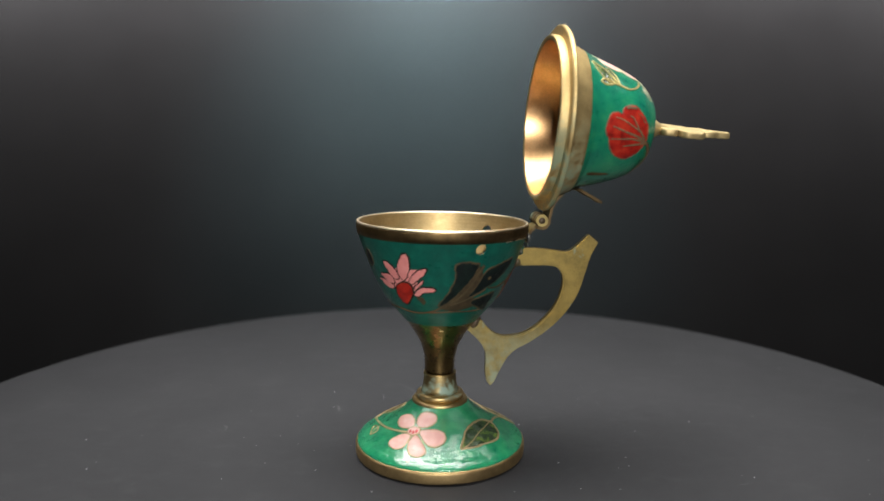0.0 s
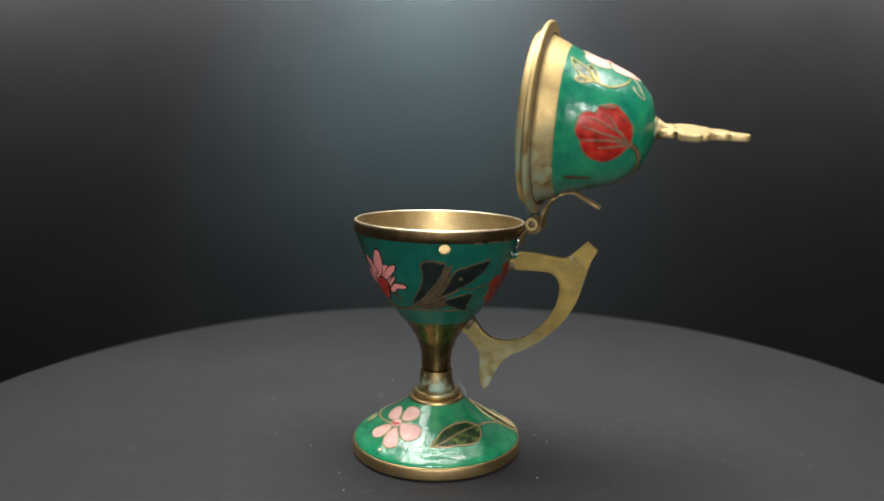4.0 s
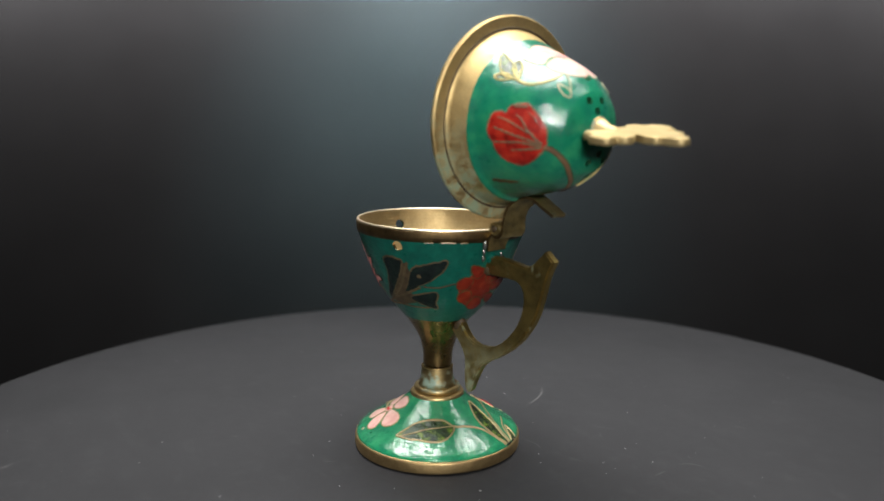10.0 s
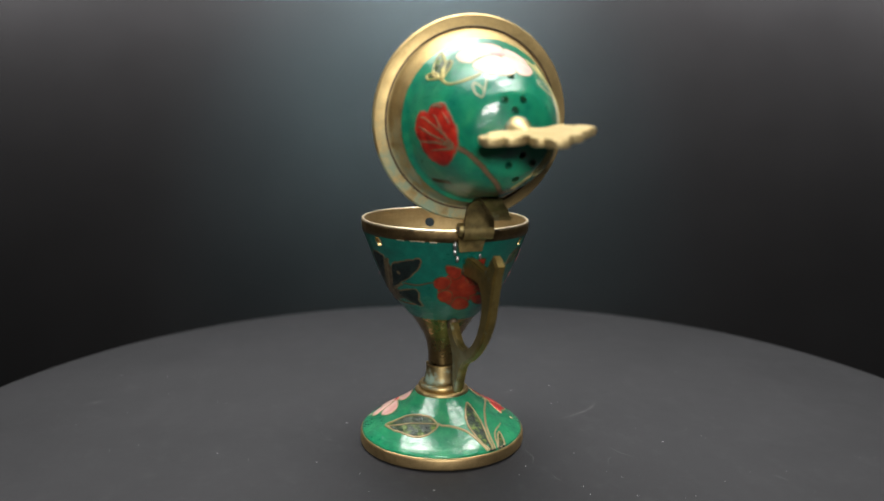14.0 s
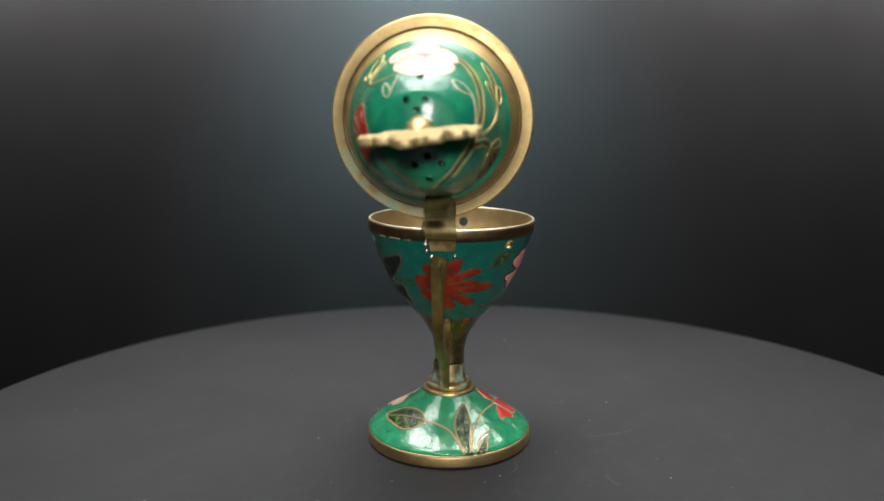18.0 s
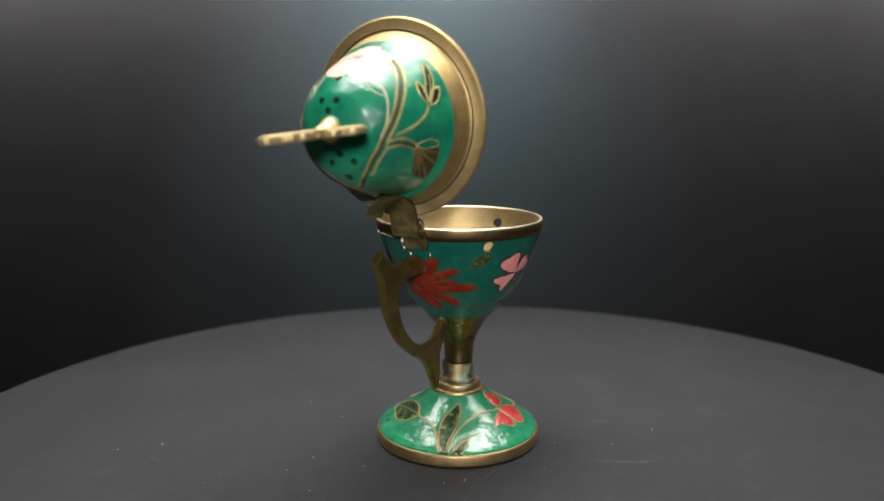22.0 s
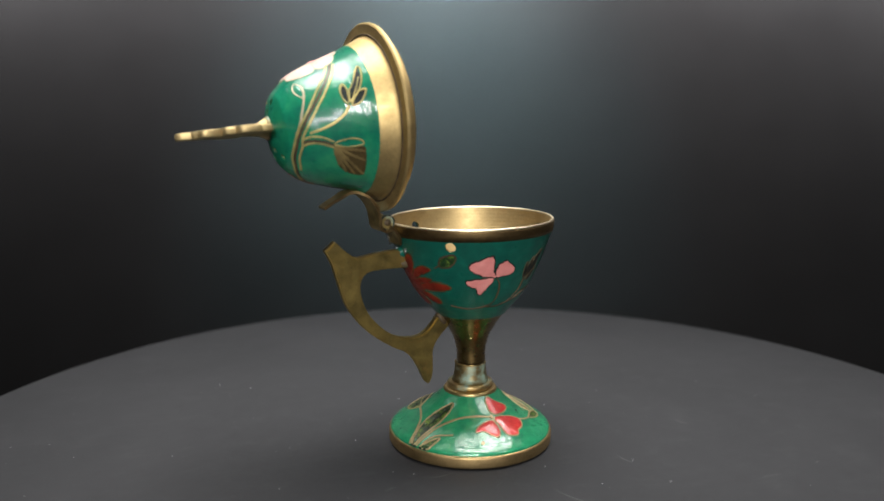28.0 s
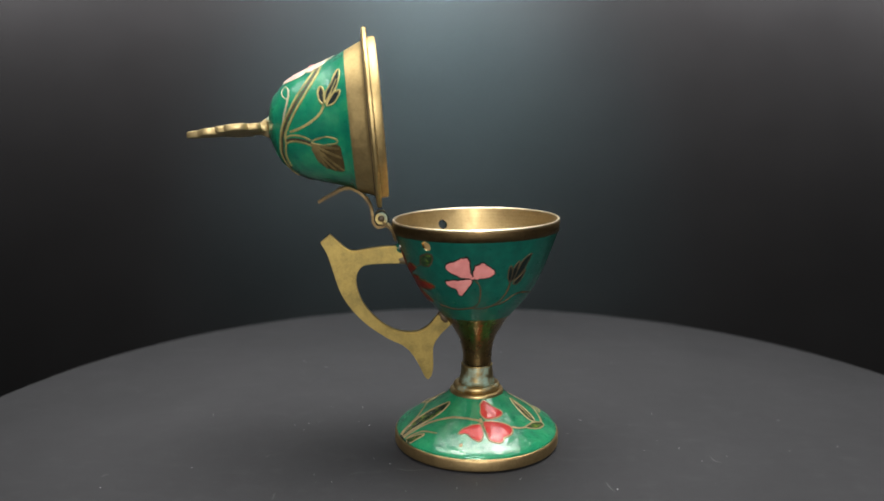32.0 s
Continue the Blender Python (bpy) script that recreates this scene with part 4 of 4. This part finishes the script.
def build_hinge():
    turn = pose(31.4 * MM, -0.8 * MM, 75.6 * MM, 90)
    hinge = part("hinge", lathe([(0, -4.3), (1.0, -4.3), (1.0, 4.3), (0, 4.3)], 16), STEEL, censer, "small stained brass hinge on a steel pin")
    hinge.matrix_basis = turn
    for y, length in ((-3.1, 2.6), (0.05, 3.3), (3.2, 2.6)):
        lo, hi = y - length / 2, y + length / 2
        k = part("knuckle", lathe([(1.05, lo), (1.9, lo), (1.98, lo + 0.2), (2.0, y), (1.98, hi - 0.2), (1.9, hi), (1.05, hi)], 28, close=True), BRASS_HINGE if y else BRASS_PATINA, hinge, "rolled brass hinge knuckle")
        k.data.set_sharp_from_angle(angle=radians(40))
    for z in (-4.5, 4.6):
        part("pin_head", lathe([(0, z - 0.25), (0.8, z - 0.2), (1.0, z), (0.8, z + 0.2), (0, z + 0.25)], 20), OXIDE, hinge, "dark pin head")
    for z in (-1.45, 1.8):
        part("gap_line", lathe([(1.5, z - 0.12), (2.12, z - 0.12), (2.12, z + 0.12), (1.5, z + 0.12)], 28, close=True), OXIDE, hinge)
    # The black ring stands in for the shaded gap at the knuckle's end.
    part("gap_shade_ring", lathe([(2.1, -4.4), (2.45, -4.35), (2.5, -3.9), (2.1, -3.85)], 28, close=True), BLACKLEAF, hinge, "black ring painting the gap's shade round the knuckle")
    back = turn.inverted()
    for name, line, width, label in (("lower_leaf", [(31.0, 74.6), (28.9, 72.8), (27.7, 70.9), (27.0, 68.4)], lambda u: 8.8 - 1.6 * u * u, "lower hinge leaf soldered to the bowl"),
                                     ("upper_leaf", [(30.2, 73.2), (32.3, 73.0), (33.8, 74.4), (34.1, 76.8), (34.9, 79.8), (36.6, 82.6), (39.2, 84.6), (42.6, 85.2), (46.4, 83.4), (51.2, 80.7)], lambda u: 9.0 if u < 0.6 else max(2.4, 9.0 - 14 * (u - 0.6)) + (1.6 * (u - 0.82) / 0.18 if u > 0.82 else 0), "bent upper hinge leaf with a flared tail")):
        bm = ribbon(line, width, 0.8)
        bmesh.ops.subdivide_edges(bm, edges=[e for e in bm.edges if abs(e.verts[0].co.y - e.verts[1].co.y) > 1 * MM], cuts=4)
        for v in bm.verts:
            v.co += noise.noise_vector(v.co * 300) * 0.18 * MM + noise.noise_vector(v.co * 1300) * 0.03 * MM
        leaf = part(name, bm, HINGE_LEAF, hinge, label)
        leaf.matrix_basis = back
        leaf.data.materials.append(BRASS_BAND)
        # Edge faces get darker brass: the shade on them is put into the colour.
        for p in leaf.data.polygons:
            p.material_index = int(abs(p.normal.y) > 0.7)
        leaf.data.set_sharp_from_angle(angle=radians(50))
    return hinge


def askew(p):
    """The lid's mouth is not quite square to its crown: its hinge side is pushed back."""
    w = min(1.0, max(0.0, (0.0105 - p.z) / 0.0045))
    p.z += 0.042 * (0.026 - p.x) * w * w * (3 - 2 * w)


def skewed(bm):
    for v in bm.verts:
        askew(v.co)
    return bm


def build_lid():
    axis = Vector((1, -0.005, -0.122)).normalized()
    x = Vector((0, 0, 1))
    x = (x - axis * x.dot(axis)).normalized()
    y = axis.cross(x)
    m = Matrix((x, y, axis)).transposed().to_4x4()
    m.translation = Vector((32.95, -2.44, 106.83)) * MM
    dome = [(p[0], p[1]) for p in spline([(r, z, 0) for r, z in LID_PROFILE], 5)]
    inner = [(0, 32.0), (5.0, 31.0), (8.8, 29.5), (10.7, 28.0), (13.8, 24.6), (16.4, 18.6), (18.9, 10.5), (20.9, 5.6), (22.8, 0.5), (23.5, -3.0)]
    shell = [(24.0, -3.3), (24.8, -3.2), (25.1, -2.7), (25.1, -0.85), (27.8, -0.8), (28.15, -0.45), (28.2, 0.3), (27.8, 0.75), (24.6, 0.9)] + dome
    lid = part("lid", skewed(lathe(shell + [(a, b) for a, b in inner], close=True)), BRASS_RIM, censer, "open bell-shaped lid with a brass flange")
    lid.matrix_basis = m
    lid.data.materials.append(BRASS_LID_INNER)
    crease = [(24.75 + 0.3 * math.cos(radians(k * 60)), 0.95 + 0.22 * math.sin(radians(k * 60))) for k in range(6)]
    part("crease", skewed(lathe(crease, close=True)), OXIDE, lid, "dark ring in the crease at the flange")
    surf = Revolved(LID_PROFILE, 0.15)
    k0 = [i for i, z in enumerate(surf.z) if z >= 5.95][0]
    zs, rs = surf.z[k0:-1], surf.r[k0:-1]
    ds = np.gradient(rs), np.gradient(zs)
    nn = np.hypot(*ds)
    up = [(r + 0.15 * b / q, z - 0.15 * a / q) for r, z, a, b, q in zip(rs, zs, ds[0], ds[1], nn)]
    dn = [(max(0.03, r - 0.5 * b / q), z + 0.5 * a / q) for r, z, a, b, q in zip(rs, zs, ds[0], ds[1], nn)]
    coat = part("enamel_coat", skewed(lathe([up[0]] + up + [(0, 33.46), (0, 32.8)] + dn[::-2] + [dn[0]], close=False)), LID_GREEN, lid, "mottled glossy green enamel")
    rods = []
    for az, h in ((0.1, 27.0), (19.7, 31.1), (-11.5, 31.2), (4.8, 32.1), (-157, 32.3), (171, 31.6), (-142.5, 31.1), (-170, 29.1)):
        a = radians(az)
        r = float(np.interp(h, surf.z, surf.r))
        lean = 0.0 if abs(az) > 90 else 0.5
        d = Vector((math.cos(a) * lean, math.sin(a) * lean, 1)).normalized()
        rods.append((Vector((r * MM * math.cos(a), r * MM * math.sin(a), h * MM)), d, 0.93 * MM, 8 * MM))
    for ob in (lid, coat):
        keep = ob.matrix_basis.copy()
        ob.matrix_basis = Matrix()
        pierce(ob, rods)
        ob.matrix_basis = keep
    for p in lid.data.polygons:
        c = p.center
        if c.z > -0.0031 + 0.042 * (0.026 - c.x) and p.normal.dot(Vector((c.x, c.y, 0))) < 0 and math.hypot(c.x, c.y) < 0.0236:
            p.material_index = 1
    part("crown_blob", lathe([(0, 29.2), (1.4, 29.25), (2.2, 29.6), (2.5, 30.3), (2.4, 31.6), (0, 31.6)], 24), PALE_METAL, lid, "pale blob inside the lid under the finial")
    # red rose with brown veins
    field(surf, lid, "rose", [(82.4, 13.5), (78.3, 14.8), (78.0, 17.3), (72.1, 18.2), (68.7, 20.1), (67.3, 22.1), (71.2, 24.1), (77.8, 26.0), (87.6, 27.4), (100.8, 27.6), (110.5, 26.5), (118.0, 24.6), (122.4, 21.8), (120.2, 18.9), (115.4, 16.9), (109.0, 15.2), (102.2, 14.5), (98.4, 13.4), (92.4, 12.9), (86.4, 13.2)], RED, BROWNLINE, "red enamel rose blossom", 0.5, 0.08, 0.15, 0.22, 0.3)
    for ctrl, w in (([(103.4, 26.6), (98.1, 23.5), (94.3, 19.4), (90.5, 14.8)], 1.0), ([(104.0, 26.6), (100.9, 22.2), (101.2, 18.8), (101.6, 14.9)], 0.9), ([(105.4, 26.6), (106.7, 23.6), (108.0, 19.2)], 0.95),
                    ([(102.2, 26.6), (91.6, 24.0), (81.2, 21.6), (78.7, 20.1)], 0.85), ([(93.9, 25.0), (87.8, 21.2), (83.5, 17.6), (82.8, 15.4)], 0.75), ([(82.5, 25.6), (77.0, 24.2), (74.0, 22.6)], 0.45)):
        laid("vein", surf.strip(ctrl, lambda u, w=w: w * (1 - 0.5 * u), 0.42, across=4, ragged=0.3), BROWNLINE, lid)
    field(surf, lid, "bud_mouth", [(73.2, 18.8), (70.8, 19.2), (69.2, 20.6), (68.8, 22.2), (70.6, 22.2), (72.0, 20.6)], BROWNLINE, None, "dark mouth of the rose", 0.0, 0.34)
    stem(surf, lid, [(104.6, 26.8), (110.5, 28.5), (123.5, 29.7), (142.0, 29.9), (168.0, 28.0), (186.0, 22.0)], BROWNLINE, 1.05, 0.18, OLIVE)
    field(surf, lid, "leaf", [(135.5, 11.0), (137.0, 14.0), (140.5, 17.6), (143.0, 17.8), (141.0, 14.0), (138.5, 11.0)], OLIVE, None, "dull brown leaf near the hinge", 0.0, 0.07, wobble=0.3)
    # pale flower on the crown
    for ctrl in ([(3, 17.0), (14.5, 17.4), (25.0, 18.6), (29.2, 15.8), (27.6, 12.6), (18.5, 11.3), (9.0, 13.2)],
                 [(2, 16.4), (9.5, 13.0), (12.8, 11.0), (2.2, 9.9), (-7.8, 10.8), (-9.0, 13.4), (-3, 16.2)],
                 [(-3, 16.9), (-9.8, 13.4), (-13.0, 12.2), (-21.8, 13.6), (-27.4, 16.3), (-24.5, 18.6), (-12, 18.2)],
                 [(-3, 18.4), (-13, 18.6), (-25.5, 19.6), (-27.0, 22.8), (-20.8, 25.6), (-11, 26.4), (-5.0, 23.6)],
                 [(2, 18.4), (-4.2, 23.8), (-6.0, 26.0), (5.0, 26.8), (17.8, 25.6), (25.2, 22.6), (24.0, 19.6), (12, 18.4)]):
        field(surf, lid, "petal", ctrl, PINK, PALE_WIRE, "pale pink enamel petal", 0.5, 0.08, 0.15, 0.06)
    field(surf, lid, "flower_centre", [(7.0, 17.3), (3.0, 18.2), (-3.0, 18.2), (-7.0, 17.3), (-3.0, 16.5), (3.0, 16.5)], ROSE, None, "coral pink flower heart", 0.0, 0.2, dome=0.15)
    # main stem: two gilt wires; a dark strip paints the groove's shade between them
    trunk = [(-172, 24.6), (-165.0, 26.1), (-149.4, 28.0), (-128.3, 28.9), (-110.0, 28.5), (-95.0, 27.7), (-80.0, 25.8), (-67.5, 23.4), (-57.1, 20.9), (-46.0, 18.3), (-36.1, 16.2), (-26.5, 14.9)]
    laid("groove", surf.strip(trunk, lambda u: 0.95, 0.07, across=4, ragged=0.35), OXIDE, lid)
    stem(surf, lid, [(-170, 25.8), (-157.4, 27.9), (-130.3, 29.4), (-110.7, 29.1), (-94.9, 28.3), (-82.1, 27.0), (-66.6, 24.2), (-55.8, 22.0), (-46.7, 19.8), (-35.4, 17.4), (-26.0, 15.8)], GILT, 0.75, 0.24)
    stem(surf, lid, [(-144.9, 27.2), (-125.6, 27.9), (-108.9, 27.3), (-102, 27.2), (-95.1, 26.8), (-86.2, 25.6), (-78.2, 24.2), (-68.5, 22.2), (-59.1, 19.9), (-49.0, 17.6), (-38.0, 15.4), (-27.0, 14.1)], GILT, 0.75, 0.24)
    # thin twig with a pale leaf
    stem(surf, lid, [(-94.9, 28.5), (-83.0, 27.3), (-72.8, 26.5), (-61.0, 25.4), (-50.5, 24.6), (-41.0, 24.5)], PALE_WIRE, 0.7, 0.2)
    field(surf, lid, "leaf", [(-54.0, 25.2), (-46.0, 26.4), (-36.0, 26.6), (-32.0, 25.6), (-40.0, 24.6), (-47.0, 24.6)], LID_GREEN, PALE_WIRE, "small leaf outlined in pale wire", 0.5, 0.08, 0.16)
    # twig with the gilt bud
    stem(surf, lid, [(-93.4, 25.4), (-90.0, 21.9), (-85.8, 18.8), (-80.0, 15.9), (-73.2, 14.3)], GILT, 0.8, 0.22)
    for ctrl in ([(-72.1, 14.5), (-64.5, 15.7), (-55.6, 15.2), (-55.4, 14.2), (-64.0, 13.8)],
                 [(-71.0, 13.8), (-62.4, 13.5), (-54.6, 11.6), (-42.8, 9.2), (-46.6, 8.5), (-57.9, 9.7), (-66.5, 11.8)],
                 [(-73.8, 13.5), (-73.5, 11.8), (-69.8, 10.1), (-64.1, 9.1), (-63.4, 10.6), (-67.5, 12.3)]):
        field(surf, lid, "leaf", ctrl, BLACKLEAF, GILT, "gilt leaflet with a dark groove", 0.62, 0.05, 0.26, 0.0)
    stem(surf, lid, [(-70.6, 13.6), (-62.0, 11.6), (-52.0, 9.8)], GILT, 0.45, 0.22)
    # twig with the ribbed fan leaf; its dark strip paints the groove's shade too
    laid("groove", surf.strip([(-104.0, 27.3), (-101.5, 25.0), (-102.9, 22.1), (-106.5, 19.6)], lambda u: 0.8, 0.07, across=4, ragged=0.3), OXIDE, lid)
    stem(surf, lid, [(-101.0, 27.4), (-97.4, 25.4), (-98.2, 22.6), (-103.0, 19.6)], GILT, 0.65, 0.22)
    stem(surf, lid, [(-108.9, 27.4), (-104.9, 26.0), (-103.8, 24.0), (-106.2, 21.2), (-109.6, 18.8)], GILT, 0.65, 0.22)
    field(surf, lid, "leaf", [(-104.9, 19.4), (-101.9, 17.3), (-100.7, 14.7), (-102.8, 12.3), (-106.0, 11.8), (-107.6, 14.2), (-108.0, 16.8)], LID_GREEN, GILT, "looped gilt leaflet", 0.5, 0.05, 0.22, 0.0)
    field(surf, lid, "leaf", [(-106.5, 19.6), (-109.4, 16.0), (-107.9, 11.7), (-117.7, 11.0), (-135.0, 11.1), (-136.6, 13.8), (-133.2, 16.3), (-126.8, 18.3), (-115.7, 19.4)], OLIVE, None, "dark ground of a ribbed fan leaf", 0.0, 0.06)
    for az, h in ((-111.8, 11.5), (-120.6, 11.3), (-135.0, 11.2), (-135.9, 13.6), (-133.6, 16.0), (-126.5, 18.0), (-116.8, 19.0)):
        laid("rib", surf.strip([(-107.0, 19.4), ((-108.6 + az) / 2, (19.0 + h) / 2 + 0.3), (az, h)], lambda u: 0.5 + 0.55 * u * (1.25 - u) * 2, 0.24, across=4, ragged=0.2), GILT_DARK, lid)
    # gilt bud on the other side of the crown
    for ctrl in ([(50.1, 16.3), (50.4, 12.8), (45.0, 10.2), (34.0, 8.0), (35.0, 10.4), (39.0, 13.4), (46.0, 15.4)], [(49.0, 16.6), (38.4, 15.4), (33.2, 13.5), (38.0, 12.6), (44.5, 14.4)], [(50.6, 15.0), (48.3, 12.6), (53.2, 10.4), (55.0, 12.4)]):
        field(surf, lid, "leaf", ctrl, LEAFY, GILT, "gilt leaflet with a dark groove", 0.6, 0.05, 0.24, 0.0)
    stem(surf, lid, [(50.6, 16.6), (50.8, 19.6), (46.0, 22.0), (35.5, 23.9), (26.0, 24.4)], GILT, 0.7, 0.22)
    stem(surf, lid, [(22.3, 25.0), (25.6, 26.6), (36.4, 28.6)], PALE_WIRE, 0.5, 0.18)
    field(surf, lid, "leaf", [(37.4, 25.6), (35.3, 27.0), (36.2, 28.4), (42.2, 29.0), (44.0, 27.9), (41.6, 26.6)], LID_GREEN, PALE_WIRE, "small leaf outlined in pale wire", 0.5, 0.08, 0.16)
    return lid


def build_finial():
    # neck and knob, then a flat cross lying nearly level
    bm = lathe([(0, -0.8), (3.3, -0.6), (3.2, 0.4), (2.7, 1.6), (1.9, 3.0), (1.7, 4.6), (1.2, 6.0), (0, 6.4)], 32)
    neck = part("finial_neck", bm, FINIAL, censer, "turned brass finial neck")
    neck.matrix_basis = pose(65.6 * MM, -2.4 * MM, 104.0 * MM, 0, 97, 0)
    collar = part("solder_collar", lathe([(2.6, -0.3), (3.6, -0.3), (3.55, 0.15), (3.2, 0.7), (2.6, 0.8)], 32, close=True), BRASS_PATINA, neck, "green-stained solder ring")
    bm = bmesh.new()
    n = 240
    lobes = [(14.9, -2.0, 2.9, 2.2)] + [(k * x, w * y, a, b) for w in (-1, 1) for k, x, y, a, b in ((1, 9.8, 3.6, 2.7, 2.5), (1, 1.6 if w < 0 else 0.6, 12.2 if w < 0 else 11.3, 3.3, 2.6), (1, 4.6, 8.3, 2.5, 2.4), (-1, 4.2, 8.3, 2.2, 2.3))]
    lobes += [(5, 0, 9.0, 3.3), (0, 0, 3.3, 9.0), (0, 0, 5.6, 5.6), (-5.0, 0, 3.0, 2.2)]
    reach = []
    for k in range(n):
        a = 2 * math.pi * k / n
        r = 24.0
        while all(abs((r * math.cos(a) - x) / p) ** 3 + abs((r * math.sin(a) - y) / q) ** 3 > 1 for x, y, p, q in lobes):
            r -= 0.05
        reach.append(r)
    reach = [(reach[k - 1] + 2 * reach[k] + reach[(k + 1) % n]) / 4 for k in range(n)]
    rings = []
    for inset, z in ((0.55, -1.0), (0.15, -0.88), (0.0, -0.6), (0.0, 0.55), (0.18, 0.88), (0.6, 1.0)):
        ring = []
        for k in range(n):
            a = 2 * math.pi * k / n
            r = reach[k] - inset + 0.12 * noise.noise(Vector((math.cos(a) * 3, math.sin(a) * 3, z)))
            ring.append(bm.verts.new((r * math.cos(a) * MM, r * math.sin(a) * MM, (z + 0.08 * noise.noise(Vector((math.cos(a) * 2, math.sin(a) * 2, 5)))) * MM)))
        rings.append(ring)
    for p, q in zip(rings, rings[1:]):
        for k in range(n):
            j = (k + 1) % n
            bm.faces.new((p[k], p[j], q[j], q[k]))
    bmesh.ops.triangulate(bm, faces=[bm.faces.new(rings[0][::-1]), bm.faces.new(rings[-1])])
    plate = part("finial", bm, FINIAL, censer, "flat cast brass cross with trefoil arms")
    plate.data.set_sharp_from_angle(angle=radians(35))
    plate.matrix_basis = pose(73.6 * MM, -0.8 * MM, 103.25 * MM, 5, 4.5, 0)


build_foot()
build_bowl()
build_handle()
build_hinge()
solder_specks()
build_lid()
build_finial()


# ---- what moves ----
TURN = (0.0, -5.48, -10.97, -16.44, -21.92, -27.45, -32.96, -38.34, -43.71, -49.2, -54.77, -60.45, -66.15, -71.75, -77.35, -83.05, -88.78,
        -94.51, -100.25, -105.96, -111.75, -117.84, -123.92, -129.73, -135.44, -141.12, -146.74, -152.26, -157.72, -163.13, -168.59, -174.26, -180.01)


def motions():
    """The turntable turns steadily, and the censer on it."""
    seat = pose(-6.07 * MM, -4.47 * MM, 0.00002, 0, 0, 6.8)
    walk(turntable, [(t, pose(0, 0, 0, 0, 0, a)) for t, a in enumerate(TURN)])
    walk(censer, [(t, pose(0, 0, 0, 0, 0, a) @ seat) for t, a in enumerate(TURN)])


motions()
